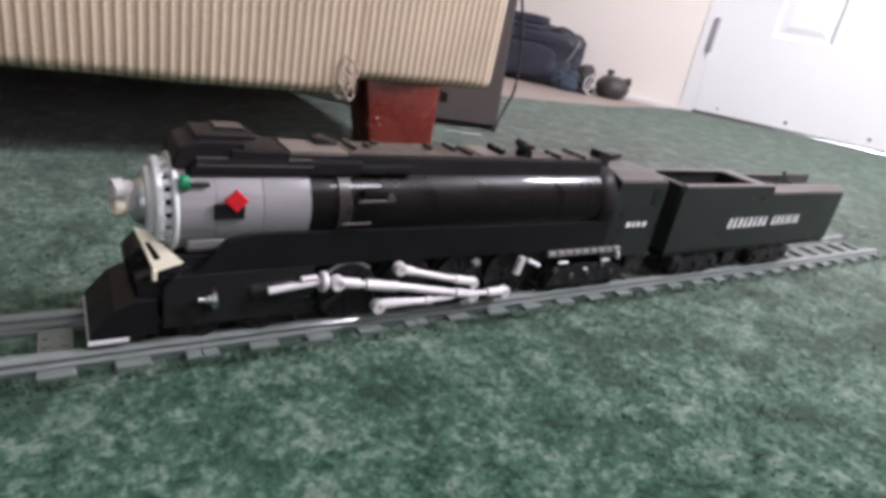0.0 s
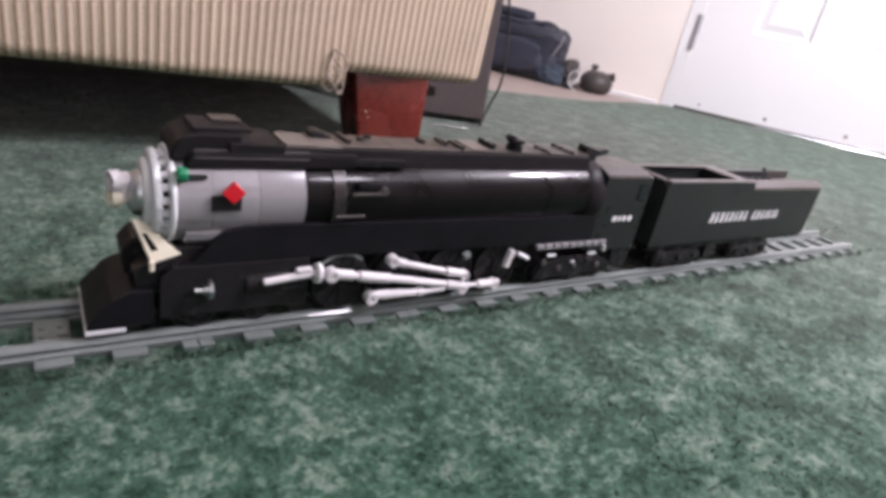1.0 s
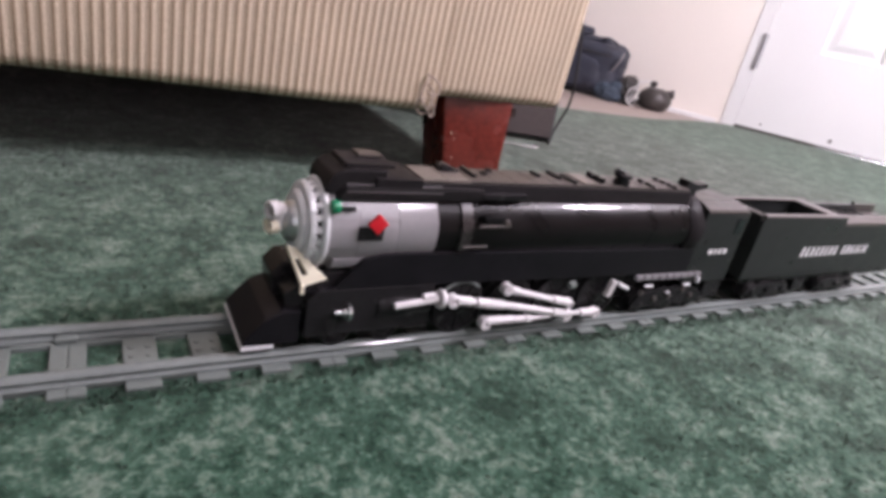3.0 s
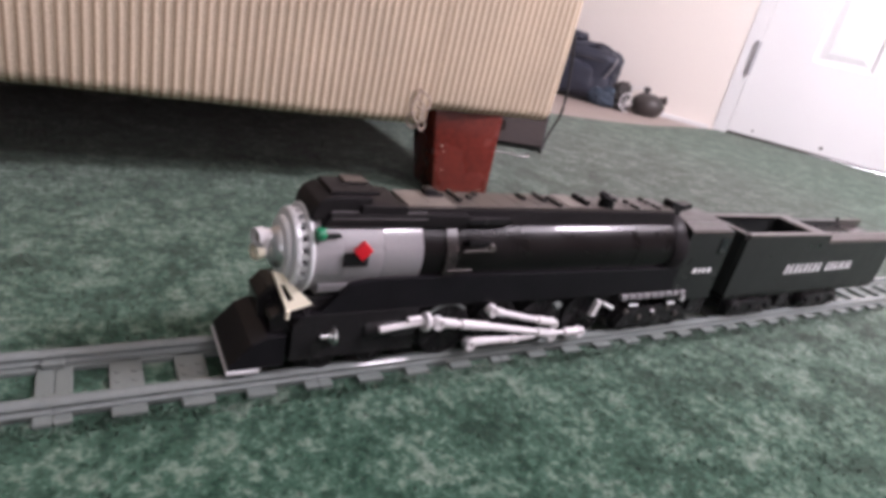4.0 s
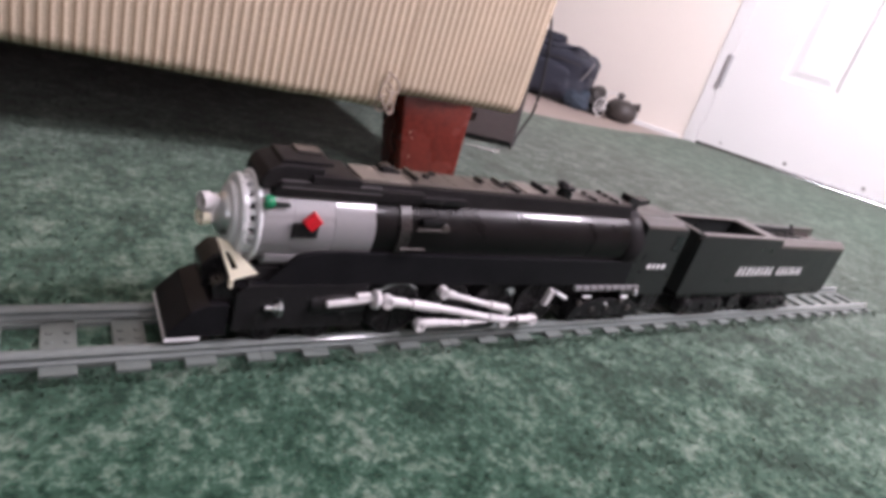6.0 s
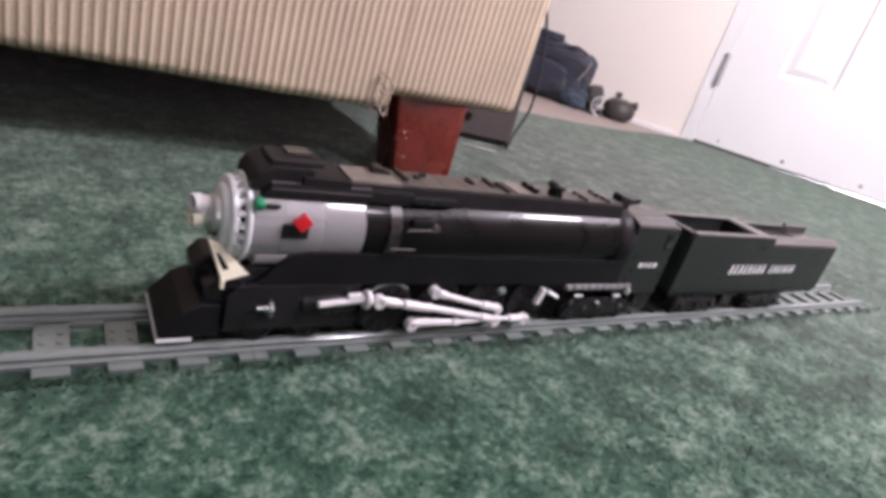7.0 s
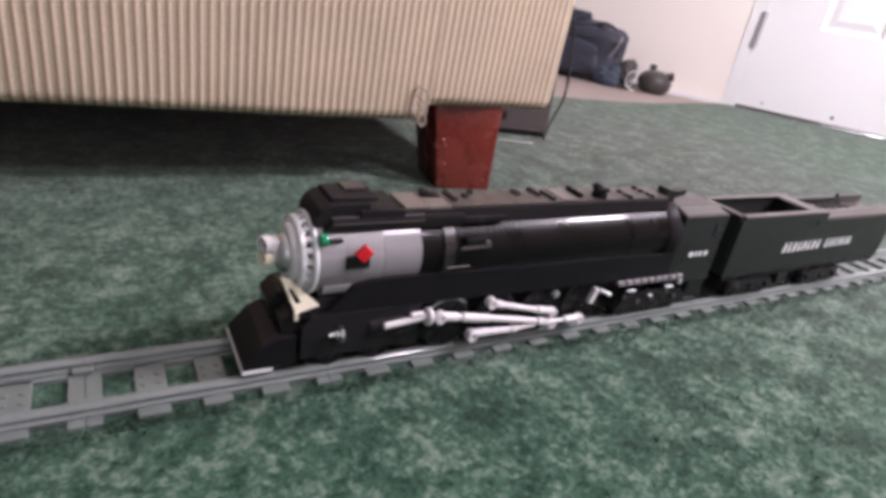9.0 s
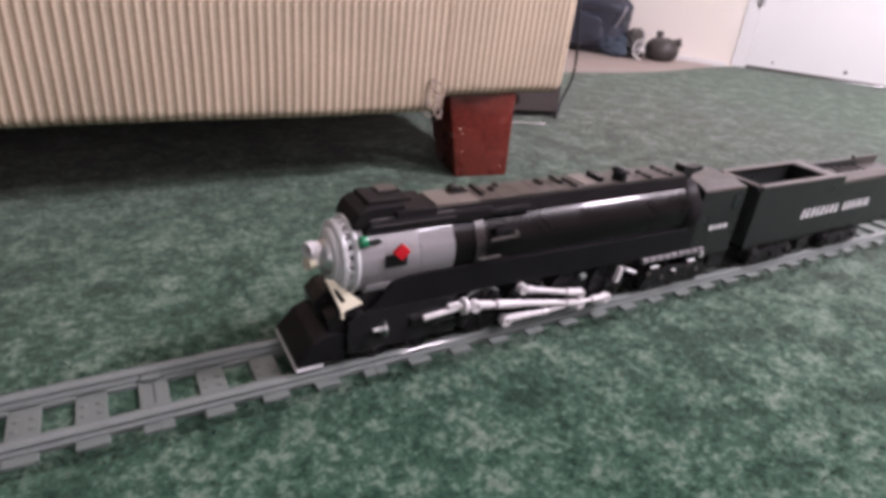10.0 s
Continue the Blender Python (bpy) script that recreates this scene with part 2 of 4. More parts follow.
def thing(name, place, label, category, group="", turn=0.0):
    ob = new(name)
    ob.empty_display_size = 0.05
    ob.matrix_world = pose(*place, 0, 0, turn)
    return tagged(ob, label=label, category=category, group=group)


# ---- the room ----
NORTH = Vector((-0.55, 0.835, 0)).normalized()   # along the wall beyond the door, behind the sofa
DOORWAY = Vector((0.55, -0.835, 0)).normalized()  # along the wall with the door
CORNER = Vector((1.7125, 1.2550, 0))


def wall(name, a, b, z0, z1, thick, mat, holes=(), label=""):
    """A wall from a to b (its inner face), thickened to the right of that way, with openings (from, to, bottom, top)."""
    a, b = Vector((*a, 0)), Vector((*b, 0))
    way = (b - a).normalized()
    out = Vector((way.y, -way.x, 0))
    length = (b - a).length
    bm = bmesh.new()
    cuts = sorted(holes)
    spans, s = [], 0.0
    for u0, u1, lo, hi in cuts:
        spans += [(s, u0, z0, z1), (u0, u1, z0, lo), (u0, u1, hi, z1)]
        s = u1
    spans.append((s, length, z0, z1))
    for u0, u1, lo, hi in spans:
        if u1 - u0 < 1e-4 or hi - lo < 1e-4:
            continue
        low = [a + way * u0, a + way * u1, a + way * u1 + out * thick, a + way * u0 + out * thick]
        vs = [bm.verts.new((p.x, p.y, z)) for z in (lo, hi) for p in low]
        for idx in ((0, 1, 2, 3), (7, 6, 5, 4), (0, 4, 5, 1), (1, 5, 6, 2), (2, 6, 7, 3), (3, 7, 4, 0)):
            bm.faces.new([vs[i] for i in idx])
    return tagged(part(name, bm, mat), label=label, kind="structure")


H = 2.4
far_n = CORNER + NORTH * 1.7
far_e = CORNER + DOORWAY * 5.35
NW, SW, SE = (-2.15, far_n.y), (-2.15, -3.19), (far_e.x, -3.19)
floor_bm = bmesh.new()
floor_bm.faces.new([floor_bm.verts.new((x, y, -0.008)) for x, y in ((-3, -3.6), (5.2, -3.6), (5.2, 3.2), (-3, 3.2))])
tagged(part("floor", floor_bm, BOARD), label="beige entry floor showing beyond the carpet's edge", kind="structure")
carpet_bm = bmesh.new()
outline = ((NW[0], -3.19), (SE[0], -3.19), (CORNER.x + 0.012, CORNER.y - 0.02), (1.664, 1.240), (1.58, 1.224), (1.50, 1.212), (1.40, 1.186), (1.31, 1.168), (1.22, 1.160), (1.13, 1.155), (1.04, 1.160), (0.95, 1.166), (0.60, 1.170), (NW[0], 1.18))
low = [carpet_bm.verts.new((x, y, -0.008)) for x, y in outline]
top = [carpet_bm.verts.new((x, y, 0.0)) for x, y in outline]
carpet_bm.faces.new(top)
for i in range(len(outline)):
    j = (i + 1) % len(outline)
    carpet_bm.faces.new((low[i], low[j], top[j], top[i]))
tagged(part("carpet", carpet_bm, CARPET), label="mottled green cut-pile carpet covering the room's floor", kind="structure")

wall("wall_north", (CORNER.x, CORNER.y), (far_n.x, far_n.y), -0.01, H, 0.12, WALL, label="cream painted wall beyond the door")
wall("wall_back", (far_n.x, far_n.y), NW, -0.01, H, 0.12, WALL)
# unseen walls: green darkens the fill on the left, rose lifts it in front
wall("wall_west", NW, SW, -0.01, H, 0.12, GREEN_BOUNCE)
wall("wall_south", SW, SE, -0.01, H, 0.12, ROSE_BOUNCE, holes=((-1.9 - SW[0], 0.1 - SW[0], 0.85, 2.05),))
DOOR0, DOOR1 = 0.042, 0.812
EAST = (Vector((*SE, 0)) - CORNER).length
wall("wall_east", SE, (CORNER.x, CORNER.y), -0.01, H, 0.12, WALL, holes=((EAST - DOOR1, EAST - DOOR0, -0.01, 2.05),), label="cream painted wall with the white door")
ceil_bm = box(-3, 5.2, -3.6, 3.2, H, H + 0.1, 0)
tagged(part("ceiling", ceil_bm, CEIL), kind="structure")


def along(way, u, out, z, origin=CORNER):
    """A point u along a wall, out into the room, at height z."""
    inward = Vector((-way.y, way.x, 0)) if way is NORTH else Vector((way.y, -way.x, 0))
    p = origin + way * u + inward * out
    return Vector((p.x, p.y, z))


def wall_box(way, u0, u1, o0, o1, z0, z1, bevel=0.002, bm=None):
    bm = bm or bmesh.new()
    vs = [bm.verts.new(along(way, u, o, z)) for z in (z0, z1) for u, o in ((u0, o0), (u1, o0), (u1, o1), (u0, o1))]
    faces = [bm.faces.new([vs[i] for i in idx]) for idx in ((0, 1, 2, 3), (7, 6, 5, 4), (0, 4, 5, 1), (1, 5, 6, 2), (2, 6, 7, 3), (3, 7, 4, 0))]
    bmesh.ops.recalc_face_normals(bm, faces=faces)
    if bevel:
        bmesh.ops.bevel(bm, geom=list({e for f in faces for e in f.edges}), offset=bevel, segments=2, affect="EDGES", profile=0.5)
    return bm


tagged(part("baseboard", wall_box(NORTH, 0.012, 1.6, 0.0005, 0.010, -0.0078, 0.0085, 0.002), PAINT), label="low white painted strip along the wall", kind="structure")
# door casing, leaf, hinges
casing = part("trim", wall_box(DOORWAY, -0.0005, DOOR0 + 0.0012, -0.03, 0.0042, -0.004, 2.1, 0.0015), PAINT)
tagged(casing, label="white painted door casing", kind="structure")
tagged(part("trim", wall_box(DOORWAY, DOOR1 + 0.004, DOOR1 + 0.06, -0.03, 0.018, -0.004, 2.1, 0.003), PAINT), label="white painted door casing", kind="structure")
tagged(part("trim", wall_box(DOORWAY, DOOR0 - 0.002, DOOR1 + 0.002, -0.03, 0.018, 2.052, 2.1, 0.003), PAINT), label="white painted door casing", kind="structure")
# threshold takes the scuffs' dark colour to paint the gap's shade
tagged(part("threshold", wall_box(DOORWAY, DOOR0, DOOR1, -0.11, -0.002, -0.007, 0.0020, 0.002), DIRT_AND_SHADE), label="threshold under the door, gap shade in its dark colour", kind="structure")
# bright strip added for the light that leaks under the leaf
tagged(part("trim", wall_box(DOORWAY, DOOR0 + 0.25, DOOR1, -0.0015, 0.005, -0.003, 0.0035, 0.0012), TIN), label="bright metal strip standing in for light leaking under the door", kind="structure")
door = thing("door_1", (0, 0, 0), "white painted panel door, closed, scuffed at the bottom", "door")
tagged(door, kind="structure")
part("door_leaf", wall_box(DOORWAY, DOOR0 + 0.002, DOOR1 - 0.003, -0.042, -0.0085, 0.0085, 2.046, 0.001), PAINT, door)


def moulded_face(us, zs):
    """The door's face: flat stiles and rails, and in every second cell a sunk moulding with a raised field."""
    bm = bmesh.new()
    made = {}

    def at(u, z, out):
        key = (round(u, 5), round(z, 5), out)
        if key not in made:
            made[key] = bm.verts.new(along(DOORWAY, u, out, z))
        return made[key]

    for i, (u0, u1) in enumerate(zip(us, us[1:])):
        for j, (z0, z1) in enumerate(zip(zs, zs[1:])):
            rows = [(0.0, 0.002)]
            if i % 2 and j % 2:
                rows += [(0.004, 0.0030), (0.009, 0.0012), (0.013, -0.0060), (0.021, -0.0066), (0.040, -0.0010)]
            rings = [[at(u, z, out) for u, z in ((u0 + d, z0 + d), (u1 - d, z0 + d), (u1 - d, z1 - d), (u0 + d, z1 - d))] for d, out in rows]
            for p, q in zip(rings, rings[1:]):
                for k in range(4):
                    bm.faces.new((p[k], p[(k + 1) % 4], q[(k + 1) % 4], q[k]))
            bm.faces.new(rings[-1])
    rim = [e for e in bm.edges if len(e.link_faces) == 1]
    back = bmesh.ops.extrude_edge_only(bm, edges=rim)["geom"]
    inward = along(DOORWAY, 0, -0.0103, 0) - along(DOORWAY, 0, 0, 0)
    bmesh.ops.translate(bm, verts=[v for v in back if isinstance(v, bmesh.types.BMVert)], vec=inward)
    bmesh.ops.recalc_face_normals(bm, faces=bm.faces[:])
    return bm


part("panel_face", moulded_face([DOOR0 + d for d in (0.002, 0.150, 0.325, 0.452, 0.627, 0.767)], (0.0085, 0.258, 0.90, 1.06, 1.62, 1.73, 1.93, 2.046)), PAINT, door, "moulded face with six sunk panels")
for z in (0.186, 1.0, 1.78):
    bm = wall_box(DOORWAY, DOOR0 - 0.014, DOOR0 + 0.004, 0.0075, 0.0095, z, z + 0.103, 0.0006)
    p = along(DOORWAY, DOOR0 - 0.002, 0.010, z)
    rod(p, p + Vector((0, 0, 0.103)), 0.0068, bm, 14)
    part("hinge", bm, HINGE, door, "worn steel hinge")
for u, z, r in ((0.118, 0.026, 0.0035), (0.320, 0.028, 0.0058), (0.550, 0.032, 0.0056)):
    bm = lathe([(0.0021, r), (0.0026, r * 0.8)], along(DOORWAY, u, 0, z), Vector((DOORWAY.y, -DOORWAY.x, 0)), steps=9)
    part("scuff", bm, DIRT_AND_SHADE, door, "dark scuff")


# dark strip fills the gap under the leaf with painted-in shade
part("gap_shade", wall_box(DOORWAY, DOOR0 + 0.004, DOOR1 - 0.006, -0.040, -0.004, 0.0024, 0.0082, 0.001), LEATHER, door, "dark strip putting shade into the gap under the door")

# added window, never in the camera's view, that houses the fill light: frame and sill
def window(name, a, way, width, z0, z1):
    """A framed window that fills an opening of a wall whose inner face passes a."""
    root = thing(name, (0, 0, 0), "white framed window, added out of view around a fill light", "window")
    tagged(root, kind="structure")
    a = Vector((*a, 0))
    out = Vector((way.y, -way.x, 0))
    def bar(u0, u1, lo, hi, nm, mat, o0=0.03, o1=0.09):
        bm = bmesh.new()
        vs = [bm.verts.new((*(a + way * u + out * o).xy, z)) for z in (lo, hi) for u, o in ((u0, o0), (u1, o0), (u1, o1), (u0, o1))]
        for idx in ((0, 1, 2, 3), (7, 6, 5, 4), (0, 4, 5, 1), (1, 5, 6, 2), (2, 6, 7, 3), (3, 7, 4, 0)):
            bm.faces.new([vs[i] for i in idx])
        return part(nm, bm, mat, root)
    t = 0.03
    bar(0, t, z0, z1, "window_frame", PAINT)
    bar(width - t, width, z0, z1, "window_frame", PAINT)
    bar(t, width - t, z0, z0 + t, "window_sill", PAINT, -0.02, 0.09)
    bar(t, width - t, z1 - t, z1, "window_frame", PAINT)


window("added_window_1", (-1.9, -3.19), Vector((1, 0, 0)), 2.0, 0.85, 2.05)


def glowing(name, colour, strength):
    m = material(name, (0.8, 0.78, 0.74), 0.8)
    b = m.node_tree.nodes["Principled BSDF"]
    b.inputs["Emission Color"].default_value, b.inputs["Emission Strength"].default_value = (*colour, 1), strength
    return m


def added_floor_lamp(x, y, heads):
    """An unseen standing lamp added behind the camera to light the room: one pole with an arm and a lit frosted globe
    for each head (place, radius, glow).
    """
    root = thing("added_floor_lamp", (x, y, 0), "unseen standing lamp, added to light the room, with two lit frosted globes on arms", "lamp")
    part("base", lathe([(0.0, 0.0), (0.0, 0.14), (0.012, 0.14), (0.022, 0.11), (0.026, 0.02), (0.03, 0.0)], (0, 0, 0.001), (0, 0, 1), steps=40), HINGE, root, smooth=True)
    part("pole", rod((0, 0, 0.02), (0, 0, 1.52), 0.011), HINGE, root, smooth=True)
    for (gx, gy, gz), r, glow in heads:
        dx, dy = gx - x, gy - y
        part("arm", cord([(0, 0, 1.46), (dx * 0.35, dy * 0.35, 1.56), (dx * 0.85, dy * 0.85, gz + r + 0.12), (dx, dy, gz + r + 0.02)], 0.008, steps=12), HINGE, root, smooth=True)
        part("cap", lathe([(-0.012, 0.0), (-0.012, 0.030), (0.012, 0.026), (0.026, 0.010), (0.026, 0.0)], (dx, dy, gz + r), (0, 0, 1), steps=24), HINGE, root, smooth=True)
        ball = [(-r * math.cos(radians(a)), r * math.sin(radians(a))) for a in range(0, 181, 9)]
        part("globe", lathe(ball, (dx, dy, gz), (0, 0, 1), steps=40), glow, root, "lit frosted glass globe of the added lamp", smooth=True)


# added light source: globes stand along the directions the boiler's highlights point to
added_floor_lamp(1.02, -0.42, (((1.25, -0.15, 1.11), 0.09, glowing("added_east_globe", (1.065, 0.97, 1.11), LAMP_EAST)), ((0.74, -0.62, 1.24), 0.09, glowing("added_south_globe", (1.065, 0.97, 1.11), LAMP_SOUTH))))

# ---- the sofa ----
sofa = thing("sofa", (0.412, 0.535, 0), "beige wide-wale corduroy sofa on a reddish wooden leg", "sofa", turn=0.0)
PITCH = 0.00835


def corduroy_front(x0, x1, z_low, z_high, depth, round_end):
    """A ribbed upholstered face along x with a rounded lower edge; the ribs are real ridges."""
    bm = bmesh.new()
    per = 6
    count = int((x1 - x0) / PITCH * per)
    rows = [(depth, z_low + 0.001), (0.05, z_low)]
    for k in range(7):
        a = math.pi / 2 * k / 6
        rows.append((0.016 - 0.016 * math.sin(a), z_low + 0.014 - 0.014 * math.cos(a)))
    for k in range(1, 9):
        rows.append((-0.004 * math.sin(math.pi * k / 8), z_low + 0.014 + (z_high - z_low - 0.014) * k / 8))
    rows.append((depth, z_high))
    grid = []
    for i in range(count + 1):
        x = x0 + (x1 - x0) * i / count
        rib = 0.0011 * abs(math.cos(math.pi * x / PITCH)) ** 0.6
        wave = 0.0016 * noise.noise((x * 7, z_low * 40, 1.3)) + 0.0007 * noise.noise((x * 40, 2.0, z_low * 9))
        back = 0.0
        if round_end and x > x1 - 0.020:
            s = (x - (x1 - 0.020)) / 0.020
            back = 0.020 * (1 - math.sqrt(max(0.0, 1 - s * s)))
        lift = 0.010 * (back / 0.020) ** 2
        column = []
        for j, (y, z) in enumerate(rows):
            edge = wave if 0 < j < 10 else 0.0
            column.append(bm.verts.new((x, y + back * (1 if y < depth else 0) - (rib if 1 <= j < len(rows) - 1 else 0), z + edge + (lift if j < 9 else 0))))
        grid.append(column)
    for a, b in zip(grid, grid[1:]):
        for j in range(len(rows) - 1):
            bm.faces.new((a[j], b[j], b[j + 1], a[j + 1]))
    for column in (grid[0], grid[-1]):
        bm.faces.new(column)
    return bm


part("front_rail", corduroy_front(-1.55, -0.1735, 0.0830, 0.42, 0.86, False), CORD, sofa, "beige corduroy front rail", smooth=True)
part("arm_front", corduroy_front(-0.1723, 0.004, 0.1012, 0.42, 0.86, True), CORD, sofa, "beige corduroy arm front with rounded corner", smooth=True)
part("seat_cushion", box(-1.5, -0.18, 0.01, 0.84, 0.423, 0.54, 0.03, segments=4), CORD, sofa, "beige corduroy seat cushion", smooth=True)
# unseen back panel, added and raised to set the light under the sofa
part("added_back_panel", box(-1.54, -0.01, 0.862, 0.880, 0.085, 0.60, 0.004), LINING, sofa, "black cloth back panel, added out of view")
part("lining", box(-1.53, -0.02, 0.06, 0.84, 0.0745, 0.0865, 0.002), LINING, sofa, "black dust cover under the frame")


def sofa_leg(x, y):
    """A tapered square leg, raked a little outwards and turned a few degrees."""
    bm = bmesh.new()
    a, b = 0.0440, 0.0350
    ring = ((-1, -1), (1, -1), (1, 1), (-1, 1))
    low = [bm.verts.new((x + 0.006 + sx * b, y - 0.017 + sy * b, 0.0)) for sx, sy in ring]
    top_ring = [bm.verts.new((x + sx * a, y + sy * a, 0.1055)) for sx, sy in ring]
    faces = [bm.faces.new(low[::-1]), bm.faces.new(top_ring)]
    faces += [bm.faces.new((low[k], low[(k + 1) % 4], top_ring[(k + 1) % 4], top_ring[k])) for k in range(4)]
    bmesh.ops.bevel(bm, geom=bm.edges[:], offset=0.002, segments=3, affect="EDGES", profile=0.5)
    bmesh.ops.rotate(bm, verts=bm.verts[:], cent=(x, y, 0), matrix=Matrix.Rotation(radians(-8), 3, "Z"))
    return bm


LX, LY = -0.104, 0.0570
front_leg = part("leg", sofa_leg(LX, LY), LEGWOOD, sofa, "reddish stained tapered wooden leg", smooth=True)
# small pale flecks set on the front leg
for fx, fy, fz, fr in ((-0.0335, 0.0008, 0.060, 0.0013), (-0.0300, -0.0002, 0.054, 0.0009), (-0.0290, -0.0020, 0.032, 0.0010), (0.0240, -0.0110, 0.012, 0.0009)):
    part("fleck", lathe([(-0.0020, fr * 0.7), (0.0, fr), (0.0006, fr * 0.5)], (LX + fx, LY + fy - 0.0440, fz), (0.1, -1, 0.1), steps=7), CREAM, front_leg, "pale fleck in the stain")
part("leg", sofa_leg(LX, LY + 0.70), LEGWOOD, sofa, smooth=True)
part("leg", sofa_leg(LX - 1.36, LY), LEGWOOD, sofa, smooth=True)
part("leg", sofa_leg(LX - 1.36, LY + 0.70), LEGWOOD, sofa, smooth=True)
# loose threads hanging where the arm meets the rail
tx, tz = -0.189, 0.090
for pts in (((0, 0, .02), (.006, -.006, .012), (.002, -.01, 0), (-.004, -.008, -.010), (-.012, -.006, -.006), (-.010, -.006, .004), (0, -.004, .006)),
            ((.002, 0, .028), (-.006, -.006, .02), (-.010, -.008, .008), (-.002, -.010, -.004), (.006, -.008, -.012), (.010, -.006, -.004), (.004, -.004, .006)),
            ((-.002, 0, .03), (.008, -.007, .024), (.012, -.008, .014), (.004, -.008, .010), (-.004, -.006, .014))):
    part("loose_thread", cord([(tx + a * 0.95, b - 0.004, tz + 0.004 + c) for a, b, c in pts], 0.0010), THREAD, sofa, "curled loose thread")

# ---- speaker behind the leg, its cable and floor strip ----
speaker = thing("speaker", (0.5415, 0.8005, 0), "charcoal vinyl box speaker standing on the carpet", "speaker", turn=-17)
lean = Matrix.Shear("XY", 4, (-0.040, 0.0))
part("cabinet", box(-0.080, 0.080, 0.0, 0.30, 0.003, 0.48, 0.004, turn=lean), SPEAKER, speaker)
part("grille", box(-0.074, 0.074, -0.006, -0.001, 0.010, 0.47, 0.002, turn=lean), LINING, speaker, "black cloth grille")
for sx in (-0.066, 0.066):
    for sy in (0.02, 0.28):
        part("foot", rod((sx, sy, 0.0), (sx, sy, 0.0032), 0.008), RUBBER, speaker)
wire = thing("cable", (0, 0, 0), "black cable drooping beside the speaker to the carpet", "cable")
part("cord", cord([(0.622, 0.82, 0.27), (0.636, 0.80, 0.205), (0.652, 0.80, 0.135), (0.657, 0.80, 0.090), (0.655, 0.80, 0.062), (0.646, 0.80, 0.040), (0.634, 0.796, 0.018), (0.622, 0.785, 0.004), (0.606, 0.770, 0.003)], 0.0023), RUBBER, wire, smooth=True)
clip_strip = thing("metal_strip", (0.528, 0.744, 0.0), "short bent bright metal strip lying on the carpet", "strip", turn=-14)
part("strip", cord([(-0.030, 0.003, 0.0020), (-0.012, 0.000, 0.0030), (0.008, -0.003, 0.0024), (0.026, -0.004, 0.0030), (0.030, 0.002, 0.0036), (0.030, 0.010, 0.0040)], 0.0017), TIN, clip_strip, smooth=True)

# ---- bag and shoes by the wall ----


def lump(name, centre, size, mat, parent, seed, rough=0.12, freq=2.2, label="", flat=-1.0, power=2.6):
    """A soft sewn form: a rounded box with folds."""
    bm = bmesh.new()
    bmesh.ops.create_icosphere(bm, subdivisions=5, radius=1)
    for v in bm.verts:
        c = v.co
        k = (abs(c.x) ** power + abs(c.y) ** power + abs(c.z) ** power) ** (-1 / power)
        p = c * k
        d = 1 + rough * noise.noise(p * freq + Vector((seed, 0, 0))) + 0.4 * rough * noise.noise(p * freq * 3.1 + Vector((0, seed, 0)))
        p = p * d
        p.z = max(p.z, flat)
        v.co = Vector((centre[0] + p.x * size[0], centre[1] + p.y * size[1], centre[2] + p.z * size[2]))
    return part(name, bm, mat, parent, label, smooth=True)


def by_wall(u, out):
    p = along(NORTH, u, out, -0.008)
    return (p.x, p.y, p.z)


bag = thing("duffel_bag", by_wall(0.565, 0.095), "boxy slumped navy nylon bag on the floor by the wall", "bag", turn=-56.6)
lump("body", (0.0000, 0.0000, 0.0900), (0.2288, 0.0875, 0.0835), NAVY, bag, 3.0, 0.06, 1.6, power=6.0)
lump("lid", (-0.0350, 0.0000, 0.1660), (0.2000, 0.0800, 0.0216), NAVY, bag, 8.0, 0.10, 2.0, power=4.0)
lump("pocket", (0.0260, -0.0875, 0.0720), (0.1430, 0.0175, 0.0528), NAVY, bag, 5.0, 0.08, 1.8, power=4.0)
lump("flap", (0.0100, -0.0250, 0.1950), (0.0900, 0.0525, 0.0156), NAVY, bag, 1.0, 0.10, 2.0, power=4.5)
part("strap", cord([(0.2340, -0.0825, 0.1536), (0.2327, -0.0975, 0.1344), (0.2236, -0.1000, 0.1104), (0.2132, -0.0988, 0.0912)], 0.0032), STRAP, bag, "pale webbing strap", smooth=True)
part("zip", cord([(-0.2080, -0.0900, 0.1392), (-0.0650, -0.1000, 0.1416), (0.0780, -0.0975, 0.1392), (0.1950, -0.0850, 0.1344)], 0.0018), LEATHER, bag, smooth=True)
part("handle", cord([(0.1495, -0.0750, 0.1800), (0.1690, -0.0825, 0.1852), (0.1950, -0.0800, 0.1792), (0.2054, -0.0700, 0.1700)], 0.0040), NAVY, bag, smooth=True)
part("base", box(-0.214, 0.195, -0.072, 0.072, 0.0, 0.017, 0.005), RUBBER, bag)
cloth = thing("folded_cloth", by_wall(0.345, 0.165), "crumpled blue cloth on the floor beside the bag", "cloth", turn=-56.6)
lump("fold", (0.0000, 0.0000, 0.0240), (0.0375, 0.0275, 0.0252), DENIM, cloth, 2.0, 0.22, 2.2)
lump("fold", (-0.0275, 0.0050, 0.0312), (0.0250, 0.0225, 0.0288), DENIM, cloth, 6.0, 0.22, 2.2)
lump("fold", (0.0150, 0.0050, 0.0432), (0.0200, 0.0175, 0.0216), DENIM, cloth, 9.0, 0.22, 2.2)
shoes = thing("shoe", by_wall(0.300, 0.115), "dark grey shoe standing between the bag and the kettle", "shoe", turn=-56.6)
lump("upper", (0.0000, 0.0000, 0.0528), (0.0287, 0.0500, 0.0360), LEATHER, shoes, 4.0, 0.14, 2.2)
